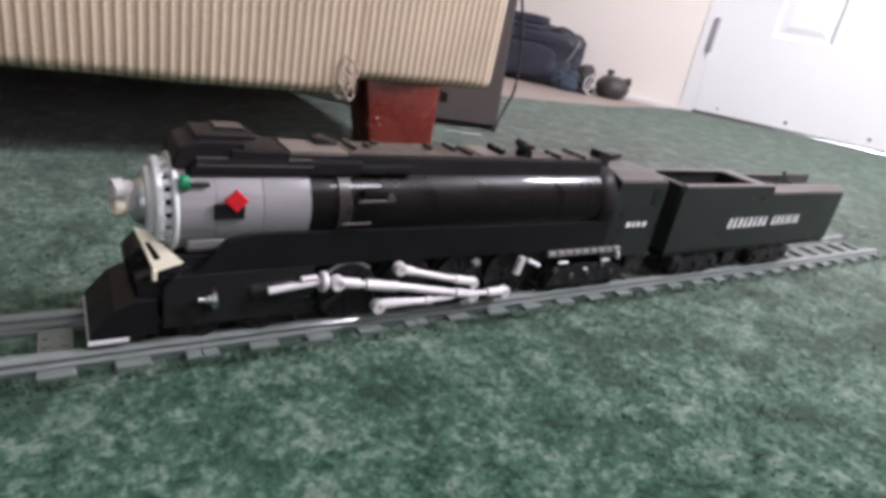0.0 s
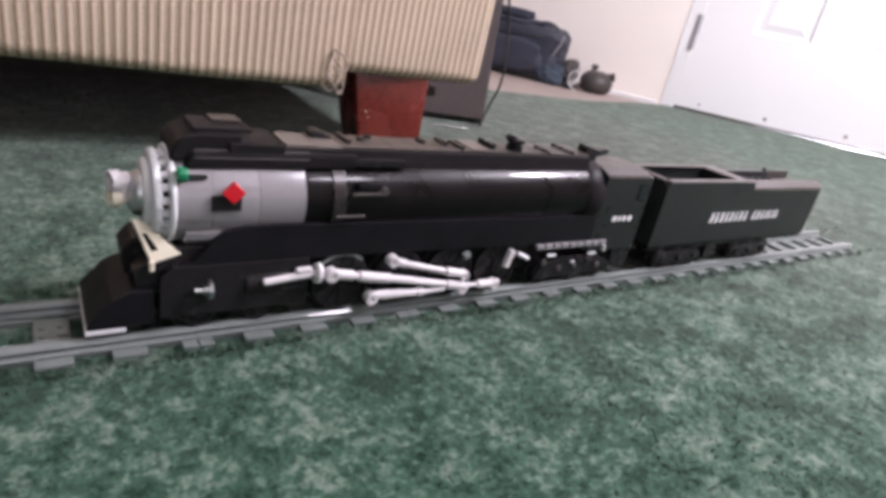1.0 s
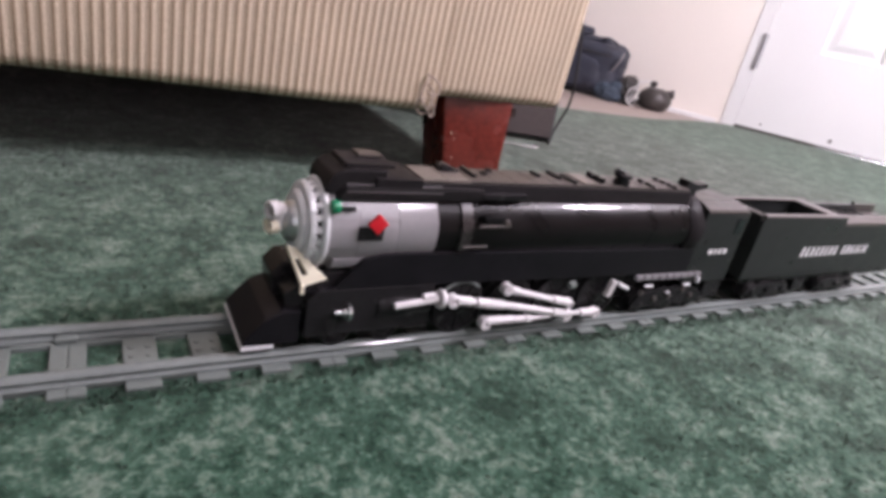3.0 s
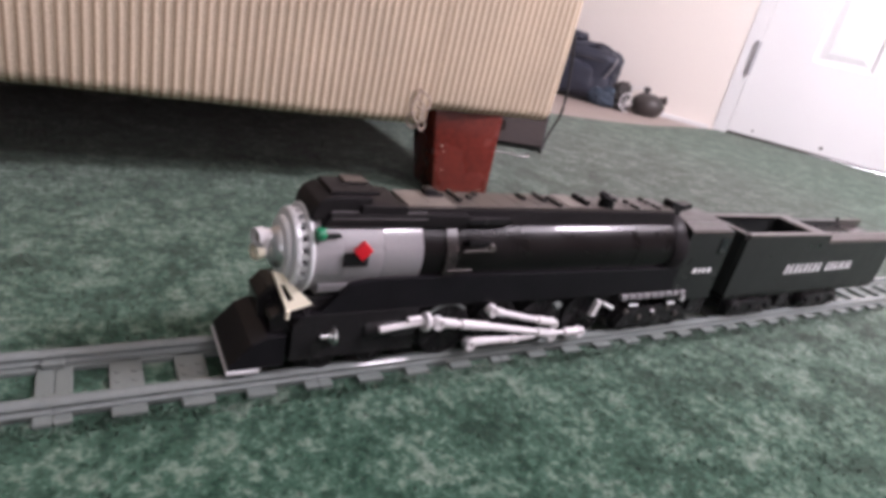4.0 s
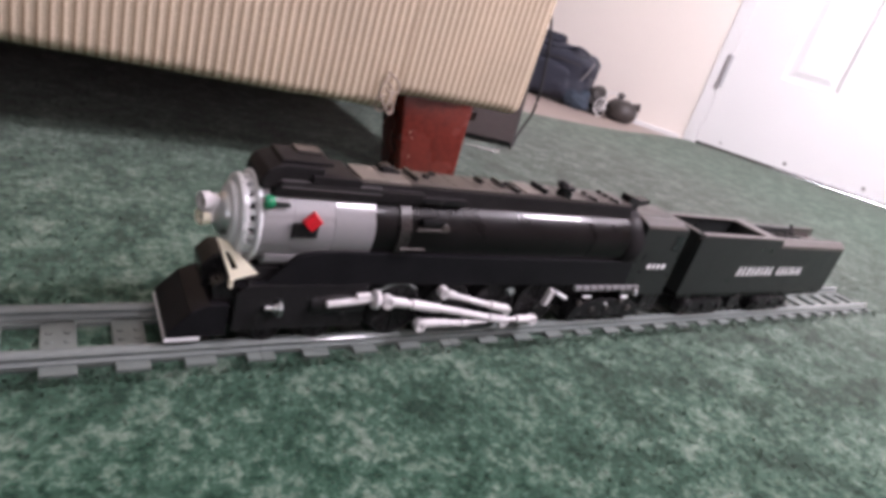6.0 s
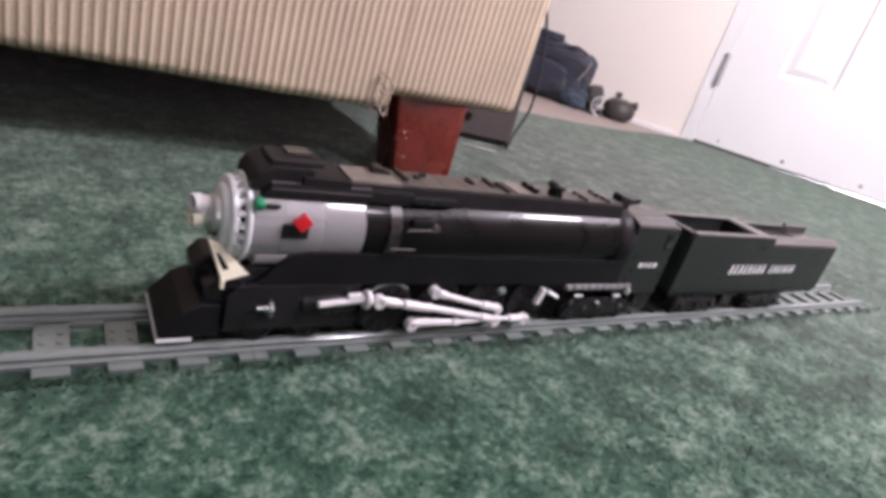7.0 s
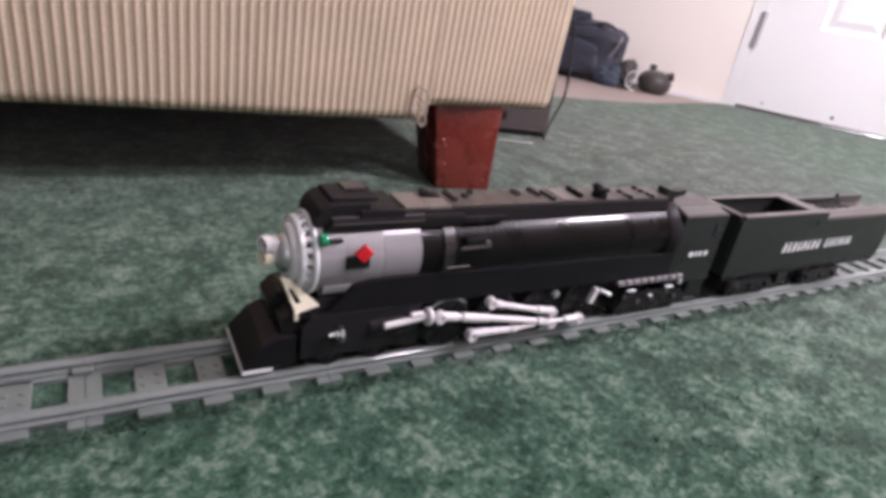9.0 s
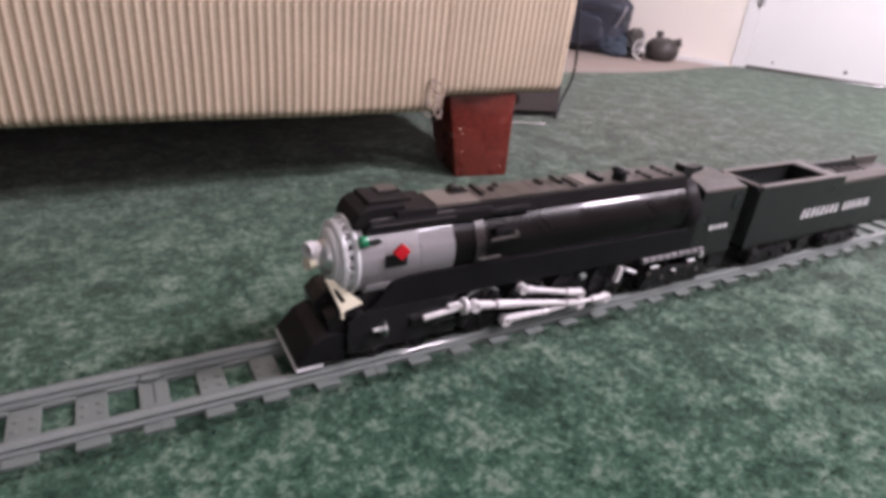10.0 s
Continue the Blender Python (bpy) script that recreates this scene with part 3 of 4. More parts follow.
part("sole", prism([(-0.027, 0.0), (-0.029, 0.014), (0.029, 0.015), (0.027, 0.0)], -0.048, 0.048, 0.003), RUBBER, shoes)
pot = thing("kettle", by_wall(0.212, 0.085), "dark grey rounded metal kettle with small knobs by the wall", "kettle", turn=-56.6)
part("body", lathe([(0.0, 0.033), (0.0035, 0.040), (0.016, 0.052), (0.035, 0.056), (0.051, 0.051), (0.064, 0.036), (0.070, 0.019), (0.071, 0.0)], (0, 0, 0), (0, 0, 1), steps=40), IRON, pot, smooth=True)
part("lid_knob", lathe([(0.067, 0.012), (0.074, 0.008), (0.079, 0.013), (0.086, 0.012), (0.089, 0.005)], (-0.016, 0, 0), (0, 0, 1), steps=20), IRON, pot, smooth=True)
part("spout", lathe([(0.036, 0.014), (0.045, 0.010), (0.047, 0.014), (0.057, 0.013)], (0, 0, 0.048), (0.96, 0, 0.25), steps=18), IRON, pot, smooth=True)
part("lid_edge", cord([(-0.030, -0.030, 0.067), (-0.007, -0.035, 0.070), (0.014, -0.030, 0.067)], 0.0016), STRAP, pot, "pale chipped lid edge", smooth=True)
hoop = thing("wire_loop", by_wall(0.270, 0.165), "looped pale cable lying by the kettle", "cable", turn=-56.6)
part("loop", cord([(0.0060, 0.0000, 0.0036), (-0.0120, -0.0050, 0.0150), (-0.0160, -0.0025, 0.0400), (-0.0060, 0.0000, 0.0580), (0.0080, -0.0020, 0.0600), (0.0150, -0.0050, 0.0450), (0.0090, -0.0075, 0.0240), (-0.0040, -0.0100, 0.0100), (0.0160, -0.0100, 0.0040)], 0.0021), WIRE, hoop, smooth=True)
part("loop", cord([(-0.0140, 0.0040, 0.0060), (-0.0040, 0.0050, 0.0380), (0.0060, 0.0040, 0.0660), (0.0100, 0.0030, 0.0860), (0.0180, 0.0020, 0.0820), (0.0300, 0.0020, 0.0880), (0.0420, 0.0100, 0.0860)], 0.0017), WIRE, hoop, smooth=True)
part("loop", cord([(0.0020, -0.0050, 0.0300), (0.0120, -0.0075, 0.0360), (0.0230, -0.0075, 0.0300)], 0.0026), WIRE, hoop, smooth=True)

# ---- toy track ----
Y0 = 0.2555


def rail_profile(side):
    """The outline of a rail in y and z: foot, web and a head with rounded edges."""
    c = 0.020 * side
    half = [(0.0046, 0.0032), (0.0046, 0.0044), (0.0026, 0.0054), (0.0024, 0.0066), (0.0034, 0.0071), (0.0036, 0.0075)]
    half += [(-0.00532 + 0.0120 * math.cos(radians(a)), -0.00023 + 0.0120 * math.sin(radians(a))) for a in (42, 43.5, 45, 46.5, 48, 49.5)]
    half += [(0.0012, 0.00935), (0.0002, 0.0095)]
    return [(c + a, z) for a, z in half] + [(c - a, z) for a, z in reversed(half)]


def straight_track(x):
    root = thing("toy_track", (x, Y0, 0), "bluish-grey plastic toy railway track section on the carpet", "track", "toy track sections")
    for side in (-1, 1):
        part("rail", prism(rail_profile(side), -0.06388, 0.06388, 0, axis="x"), RAIL, root)
        bm = box(-0.06388, 0.06388, 0.0155 * side - 0.0005, 0.0155 * side + 0.0005, 0.0, 0.0040, 0)
        bm = box(-0.06388, 0.06388, min(side * 0.0122, side * 0.0238), max(side * 0.0122, side * 0.0238), 0.0004, 0.0031, 0.0003, bm)
        part("rail_base", bm, TIES, root)
        # joint tongue and socket
        bm = box(0.0600, 0.0700, 0.0155 * side - 0.0035, 0.0155 * side + 0.0035, 0.0034, 0.0062, 0.0006) if side < 0 else box(-0.0700, -0.0600, 0.0155 * side - 0.0035, 0.0155 * side + 0.0035, 0.0034, 0.0062, 0.0006)
        part("clip", bm, TIES, root)
    for k in range(5):
        centre = -0.064 + 0.032 * k
        x0, x1 = max(centre - 0.008, -0.06388), min(centre + 0.008, 0.06388)
        bm = box(x0, x1, -0.0304, 0.0304, 0.0002, 0.0031, 0.0006)
        if 0 < k < 4:
            for sx in (-0.004, 0.004):
                for sy in (-0.004, 0.004):
                    lathe([(0, 0.0018), (0.0006, 0.0016)], (centre + sx, sy, 0.0031), (0, 0, 1), bm, 10)
        part("sleeper", bm, TIES, root)
    return root


FIRST = straight_track(-0.031)
for k in (-3, -2, -1, 1, 2, 3, 4, 5, 6):
    copy_thing(FIRST, pose(-0.031 + 0.128 * k, Y0, 0))

# ---- the toy locomotive ----
loco = thing("toy_locomotive", (0, Y0, 0.0), "black and grey brick-built toy steam locomotive standing on the track", "toy train")
AX = 0.077  # boiler axis height
X = (1, 0, 0)
# pilot
part("pilot", prism([(-0.0171, 0.0150), (-0.0171, 0.0178), (-0.0062, 0.0305), (0.0025, 0.0345), (0.0125, 0.0345), (0.0125, 0.0150)], -0.0235, 0.0235, 0.0006), SKIRT, loco, "black sloped pilot")
part("pilot_edge", box(-0.0178, -0.0005, -0.0238, 0.0238, 0.0126, 0.0148, 0.0003), PALE, loco, "pale grey plate under the pilot")
part("pilot_deck", prism([(0.0015, 0.0340), (0.0000, 0.0465), (0.0060, 0.0535), (0.0325, 0.0545), (0.0325, 0.030), (0.0105, 0.030)], -0.0030, 0.0200, 0.0012), BLACK, loco)
part("pilot_deck", prism([(0.0045, 0.0340), (0.0035, 0.0430), (0.0085, 0.0465), (0.0325, 0.0500), (0.0325, 0.030), (0.0105, 0.030)], -0.0190, -0.0032, 0.0008), BLACK, loco)
part("cylinder_block", prism([(0.0145, 0.018), (0.0145, 0.040), (0.0205, 0.047), (0.0916, 0.047), (0.0916, 0.018)], -0.0245, 0.0245, 0.0008), BLACK, loco)
for side in (-1, 1):
    part("steam_cylinder", lathe([(0.0566, 0.0), (0.0566, 0.0085), (0.0579, 0.0092), (0.0891, 0.0092), (0.0903, 0.0085), (0.0903, 0.0)], (0, 0.0175 * side, 0.033), X, steps=32), BLACK, loco, smooth=True)
    part("skirt", prism([(0.0150, 0.0455), (0.0290, 0.0480), (0.0440, 0.0640), (0.0560, 0.0668), (0.0710, 0.0672), (0.3180, 0.0640), (0.3180, 0.0435), (0.2600, 0.0440), (0.1090, 0.0465)], side * 0.0205, side * 0.0242, 0.0005), SKIRT, loco, "black side skirt")
    part("running_board", box(0.0592, 0.3162, min(side * 0.012, side * 0.0205), max(side * 0.012, side * 0.0205), 0.0620, 0.0645, 0.0004), BLACK, loco)
    # stub buffer beside the cylinder
    bm = lathe([(0.0, 0.0), (0.0, 0.0014), (0.004, 0.0014), (0.0042, 0.0024), (0.0062, 0.0028), (0.0064, 0.0048), (0.0080, 0.0052), (0.0086, 0.0046), (0.0088, 0.0)], (0.0305, 0.0262 * side, 0.0335), X, steps=24)
    part("buffer", bm, SILVER, loco, "round silver buffer", smooth=True)
part("frame", box(0.0285, 0.3660, -0.012, 0.012, 0.018, 0.046, 0.0005), BLACK, loco)
part("grey_saddle", prism([(-0.0215, 0.0640), (-0.0205, 0.0590), (-0.0165, 0.0556), (0.0165, 0.0556), (0.0205, 0.0590), (0.0215, 0.0640)], 0.0262, 0.0488, 0.0010, axis="x"), DULLGREY, loco, "light grey saddle under the smokebox")
part("saddle", box(0.0185, 0.1012, -0.0185, 0.0185, 0.046, 0.0553, 0.001), BLACK, loco)
# boiler
def barrel(r, seams, steps=90):
    """A round section with narrow lengthwise joints at the given degrees above the flank's middle."""
    outline = []
    for k in range(steps):
        d = 360.0 * k / steps
        rr = r
        for mid in (34.0, 146.0):
            if abs(d - mid) < 14.0:
                flat = r * math.cos(radians(14.0)) / math.cos(radians(d - mid))
                rr = flat + 0.30 * (r - flat)
        if any(abs(d - j) < 0.1 for j in seams):
            rr -= 0.0005
        outline.append((-rr * math.cos(radians(d)), AX + rr * math.sin(radians(d))))
    return outline


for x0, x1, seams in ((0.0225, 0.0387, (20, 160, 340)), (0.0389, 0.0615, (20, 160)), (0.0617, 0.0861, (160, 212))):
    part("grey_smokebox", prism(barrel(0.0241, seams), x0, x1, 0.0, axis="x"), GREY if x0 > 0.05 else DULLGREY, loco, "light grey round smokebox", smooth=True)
part("boiler", lathe([(0.0863, 0.0), (0.0863, 0.0237), (0.2620, 0.0241), (0.2620, 0.0236), (0.2626, 0.0236), (0.2626, 0.0241), (0.3052, 0.0241), (0.3052, 0.0)], (0, 0, AX), X, steps=96), GLOSS, loco, "glossy black boiler", smooth=True)
part("boiler_band", lathe([(0.1015, 0.0), (0.1015, 0.0250), (0.1090, 0.0250), (0.1090, 0.0)], (0, 0, AX), X, steps=72), BAND, loco, "dull raised boiler band", smooth=True)
part("collar", lathe([(0.3020, 0.0), (0.3020, 0.0247), (0.3044, 0.0262), (0.3131, 0.0268), (0.3170, 0.0262), (0.3170, 0.0)], (0, 0, AX - 0.001), X, steps=72), HOOD, loco, "black collar before the cab", smooth=True)
# smokebox front: rings with teeth between them, a domed door and two lamps
part("smokebox_core", lathe([(0.0122, 0.0), (0.0122, 0.0162), (0.0160, 0.0162), (0.0160, 0.0186), (0.0223, 0.0186), (0.0223, 0.0)], (0, 0, AX), X, steps=48), BLACK, loco, smooth=True)


def hoop_ring(d, half, r, inner, mat, label):
    bm = bmesh.new()
    rings = []
    rounded = [(half * math.cos(radians(a)), r - half + half * math.sin(radians(a))) for a in range(180, -1, -20)]
    for off, rr in [(-half, inner)] + rounded + [(half, inner)]:
        rings.append([bm.verts.new((d + off, rr * math.cos(2 * math.pi * k / 64), AX + rr * math.sin(2 * math.pi * k / 64))) for k in range(64)])
    for a, b in zip(rings, rings[1:] + rings[:1]):
        for k in range(64):
            bm.faces.new((a[k], a[(k + 1) % 64], b[(k + 1) % 64], b[k]))
    return part("toothed_ring", bm, mat, loco, label, smooth=True)


hoop_ring(0.0209, 0.0015, 0.0250, 0.0184, PALE, "pale grey rear ring")
toothed = hoop_ring(0.0141, 0.0018, 0.0221, 0.0150, PALE, "pale grey ring with teeth behind it")
hoop_ring(0.0114, 0.0022, 0.0174, 0.0100, PALE, "pale grey inner ring")
for k in range(20):
    a = 2 * math.pi * (k + 0.5) / 20
    m = Matrix.Translation((0.0190, 0, AX)) @ Matrix.Rotation(a, 4, "X")
    part("tooth", prism([(-0.0036, 0.0186), (-0.0036, 0.0208), (0.0008, 0.0222), (0.0016, 0.0228), (0.0016, 0.0186)], -0.0017, 0.0017, 0.0004), PALE, toothed).data.transform(m)
    knob = Matrix.Translation((0.0150, 0, AX)) @ Matrix.Rotation(a + math.pi / 20, 4, "X")
    part("knob", lathe([(0.0195, 0.0016), (0.0218, 0.0016), (0.0223, 0.0011), (0.0224, 0.0)], (0, 0, 0), (0, 0, 1), steps=14), PALE, toothed, smooth=True).data.transform(knob)
part("smokebox_door", lathe([(0.0026, 0.0), (0.0028, 0.0042), (0.0036, 0.0074), (0.0050, 0.0098), (0.0068, 0.0110), (0.0090, 0.0114), (0.0140, 0.0115), (0.0140, 0.0)], (0, 0, AX), X, steps=56), SILVER, loco, "silver domed smokebox door", smooth=True)
# a lamp block with two open cups, one over the other
part("lamp_block", box(-0.0012, 0.0048, -0.0046, 0.0030, AX - 0.0042, AX + 0.0102, 0.0010), WHITE, loco, "white block behind the lamps")
for name, y, z, r, mat, label in (("headlamp", -0.0012, 0.0072, 0.0052, WHITE, "white open headlamp cup"), ("lower_lamp", -0.0004, -0.0016, 0.0045, CREAM, "cream lower lamp cup")):
    aim = (0.95, 0.30, 0.0)
    cup = part(name, lathe([(-0.0046, 0.0), (-0.0046, r - 0.0018), (-0.0080, r - 0.0012), (-0.0080, r - 0.0003), (-0.0074, r), (-0.0034, r), (-0.0030, r - 0.0012), (0.0, r - 0.0016), (0.0, 0.0)], (0.0034, y, AX + z), aim, steps=28), mat, loco, label, smooth=True)
    part("lens", lathe([(-0.0062, 0.0), (-0.0060, r - 0.0026), (-0.0048, r - 0.0020), (-0.0048, 0.0)], (0.0034, y, AX + z), aim, steps=18), LENS, cup, "dull beige lens", smooth=True)
# cream bracket on the pilot deck: a slanted plate with an opening
def slanted_plate(a, b, c, d, cells, skip, thick):
    """A plate over four corners (a to b is one edge, d to c the other), cut in cells of which some are left open."""
    a, b, c, d = (Vector(p) for p in (a, b, c, d))
    nrm = (b - a).cross(d - a).normalized() * thick
    us, vs = cells
    bm = bmesh.new()
    made = {}

    def corner(i, j, up):
        if (i, j, up) not in made:
            u, v = us[i], vs[j]
            p = (a * (1 - u) + b * u) * (1 - v) + (d * (1 - u) + c * u) * v
            made[i, j, up] = bm.verts.new(p + nrm * up)
        return made[i, j, up]

    solid = {(i, j) for i in range(len(us) - 1) for j in range(len(vs) - 1)} - set(skip)
    for i, j in solid:
        around = ((i, j), (i + 1, j), (i + 1, j + 1), (i, j + 1))
        bm.faces.new([corner(*p, 0) for p in around][::-1])
        bm.faces.new([corner(*p, 1) for p in around])
        for k, (di, dj) in enumerate(((0, -1), (1, 0), (0, 1), (-1, 0))):
            if (i + di, j + dj) not in solid:
                p, q = around[k], around[(k + 1) % 4]
                bm.faces.new((corner(*p, 0), corner(*q, 0), corner(*q, 1), corner(*p, 1)))
    return bm


bracket = part("bracket", slanted_plate((0.0040, -0.0130, 0.0690), (0.0090, -0.0130, 0.0672), (0.0245, -0.0235, 0.0535), (0.0115, -0.0225, 0.0490), ((0, 0.17, 0.46, 1), (0, 0.34, 0.76, 1)), ((1, 1),), 0.0018), CREAM, loco, "cream slanted bracket on the pilot deck")
part("spike", box(0.0102, 0.0124, -0.0240, -0.0220, 0.0450, 0.0505, 0.0004), CREAM, bracket)
# marker, badge
part("marker_lamp", lathe([(0.0, 0.0), (0.0, 0.0030), (0.0008, 0.0036), (0.0040, 0.0036), (0.0048, 0.0030), (0.0048, 0.0)], (0.0221, -0.0205, AX + 0.0165), X, steps=20), GREEN, loco, "small green marker lamp", smooth=True)
part("marker_bracket", box(0.0273, 0.0360, -0.0215, -0.0180, AX + 0.0145, AX + 0.0162, 0.0004), MATT, loco)
def on_boiler(x, degrees):
    """The frame of a piece set on the boiler's near flank, so many degrees above its middle."""
    return Matrix.Translation((x, 0, AX)) @ Matrix.Rotation(radians(-degrees), 4, "X")


part("badge_plate", box(-0.0072, 0.0072, -0.0252, -0.0236, -0.0040, 0.0040, 0.0004, turn=on_boiler(0.0447, 0) @ Matrix.Translation((0, 0, 0.0030))), BLACK, loco, "small black tile")
part("badge", box(-0.0041, 0.0041, -0.0270, -0.0243, -0.0041, 0.0041, 0.0006, turn=on_boiler(0.0475, 0) @ Matrix.Translation((0, 0, 0.0090)) @ Matrix.Rotation(radians(45), 4, "Y")), RED, loco, "red diamond-shaped tile")
# casing along the top
part("casing", prism([(-0.0150, 0.0930), (-0.0134, 0.1053), (0.0134, 0.1053), (0.0150, 0.0930)], 0.0618, 0.3036, 0.0003, axis="x"), HOOD, loco, "black casing along the boiler top")
part("casing_side", prism([(0.0255, 0.0955), (0.0300, 0.1040), (0.1161, 0.1040), (0.1161, 0.0955)], -0.0178, 0.0178, 0.0014), HOOD, loco, "black front casing")
# ledge colour is lightened to paint in the reflection along this chamfer
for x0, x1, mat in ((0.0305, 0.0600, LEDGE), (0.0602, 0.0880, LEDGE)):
    part("casing_ledge", prism([(-0.0181, 0.1002), (-0.0181, 0.1012), (-0.0152, 0.1048), (-0.0148, 0.1002)], x0, x1, 0.0003, axis="x"), mat, loco, "sloped ledge on the casing, lightened for the light it reflects")
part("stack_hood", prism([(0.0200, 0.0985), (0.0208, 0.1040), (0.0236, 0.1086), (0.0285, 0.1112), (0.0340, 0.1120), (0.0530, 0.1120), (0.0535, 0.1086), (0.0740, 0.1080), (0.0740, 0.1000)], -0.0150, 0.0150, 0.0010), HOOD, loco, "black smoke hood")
part("hood_tile", box(0.0420, 0.0560, 0.0010, 0.0125, 0.1142, 0.1154, 0.0004), TILE, loco, "dusty tile on the hood, reflected light in its colour")
part("hood_plate", prism([(0.0300, 0.1118), (0.0312, 0.1140), (0.0585, 0.1140), (0.0592, 0.1122), (0.0527, 0.1118)], -0.0110, 0.0130, 0.0005), HOOD, loco, "flat black plate on the hood")
part("hood_block", box(0.0466, 0.0745, -0.0172, -0.0100, 0.1000, 0.1082, 0.0006), HOOD, loco)
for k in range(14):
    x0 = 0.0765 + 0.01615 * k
    part("roof_tile", box(x0, x0 + 0.0160, -0.0122, 0.0122, 0.1054, 0.1075, 0.0004), PALE_TILE if k in (0, 1) else TILE, loco)
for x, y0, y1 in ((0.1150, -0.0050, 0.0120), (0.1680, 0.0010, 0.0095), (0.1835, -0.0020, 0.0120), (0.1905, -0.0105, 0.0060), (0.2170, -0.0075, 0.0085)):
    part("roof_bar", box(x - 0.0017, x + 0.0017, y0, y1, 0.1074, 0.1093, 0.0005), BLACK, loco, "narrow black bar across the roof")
part("roof_strip", box(0.1975, 0.2120, -0.0112, 0.0112, 0.1074, 0.1084, 0.0003), PALE_TILE, loco, "pale tile across the roof")
for x, y in ((0.2170, -0.0060), (0.2170, 0.0005), (0.2170, 0.0070), (0.1325, 0.0080), (0.1250, 0.0020), (0.2625, 0.0010), (0.2630, -0.0055), (0.2635, -0.0095), (0.2850, 0.0075), (0.2855, 0.0010), (0.2860, -0.0055), (0.2865, -0.0098)):
    part("stud", lathe([(0, 0.0024), (0.0017, 0.0024), (0.0019, 0.0022), (0.0019, 0.0)], (x, y, 0.1074 if x != 0.2170 else 0.1092), (0, 0, 1), steps=16), BLACK, loco, smooth=True)
part("pump", prism([(0.0950, 0.1074), (0.0945, 0.1100), (0.0975, 0.1118), (0.1020, 0.1112), (0.1035, 0.1094), (0.1075, 0.1092), (0.1075, 0.1074)], 0.0020, 0.0105, 0.0008), BLACK, loco, "small black bent fitting on the roof")
part("dome", lathe([(0.0, 0.0058), (0.0036, 0.0058), (0.0040, 0.0046), (0.0054, 0.0046), (0.0058, 0.0066), (0.0076, 0.0066), (0.0084, 0.0052), (0.0084, 0.0)], (0.2355, -0.0062, 0.1072), (0, 0, 1), steps=28), BLACK, loco, "small black dome", smooth=True)
part("whistle", cord([(0.2270, -0.0062, 0.1152), (0.2285, -0.0062, 0.1170), (0.2330, -0.0062, 0.1160), (0.2355, -0.0062, 0.1150)], 0.0016), BLACK, loco, smooth=True)
part("side_cover", prism([(0.1132, 0.0992), (0.1168, 0.0975), (0.1425, 0.0975), (0.1497, 0.0992), (0.1456, 0.1022), (0.1161, 0.1022)], -0.0185, -0.0140, 0.0008), BLACK, loco, "black cover on the boiler side")
part("hatch", box(0.1150, 0.1300, -0.0256, -0.0215, AX + 0.0095, AX + 0.0135, 0.0006), BLACK, loco)
part("handrail", rod((0.1110, -0.0268, AX + 0.0075), (0.1333, -0.0268, AX + 0.0080), 0.0008), TILE, loco)
part("handrail_post", rod((0.1307, -0.0238, AX + 0.0090), (0.1307, -0.0276, AX + 0.0092), 0.0024), TILE, loco, smooth=True)
part("pipe", rod((0.1027, -0.0262, AX - 0.0055), (0.1204, -0.0262, AX - 0.0055), 0.0008), TILE, loco)
# cab
part("cab", prism([(-0.0240, 0.0340), (-0.0240, 0.0940), (-0.0225, 0.0955), (0.0225, 0.0955), (0.0240, 0.0940), (0.0240, 0.0340)], 0.3170, 0.3700, 0.0005, axis="x"), MATT, loco, "black cab")
part("cab_roof", prism([(-0.0245, 0.0935), (-0.0235, 0.0960), (-0.0130, 0.0995), (0.0130, 0.0995), (0.0235, 0.0960), (0.0245, 0.0935)], 0.3172, 0.3660, 0.0005, axis="x"), TILE, loco, "dusty black cab roof, reflected light in its colour")
part("cab_window", box(0.3568, 0.3665, -0.0247, -0.0238, 0.0760, 0.0890, 0.0003), GLASS, loco, "dark cab window")
part("roof_vent", prism([(0.3085, 0.0992), (0.3085, 0.1050), (0.3040, 0.1075), (0.3042, 0.1124), (0.3068, 0.1126), (0.3165, 0.1100), (0.3280, 0.1108), (0.3280, 0.1072), (0.3165, 0.1046), (0.3165, 0.0992)], -0.0075, 0.0020, 0.0006), BLACK, loco, "black roof vent")
part("cab_step", box(0.3487, 0.3694, -0.0230, -0.0190, 0.0180, 0.0350, 0.0005), BLACK, loco)
for k in range(9):
    x0 = 0.2625 + 0.00815 * k
    part("grille_tile", box(x0, x0 + 0.0068, -0.0262, -0.0225, 0.0396, 0.0436, 0.0006), GREY, loco)
part("grille_end", box(0.3333, 0.3355, -0.0262, -0.0235, 0.0340, 0.0388, 0.0004), PALE, loco)
for k, (x0, w) in enumerate(((0.3350, 0.0058), (0.3418, 0.0042), (0.3470, 0.0048), (0.3530, 0.0056))):
    part("printed_bar", prism([(x0, 0.0588), (x0 + w - 0.0018, 0.0588), (x0 + w - 0.0013, 0.0628), (x0 + 0.0005, 0.0628)], -0.0246, -0.0241, 0), LETTER, loco, "white printed bar")


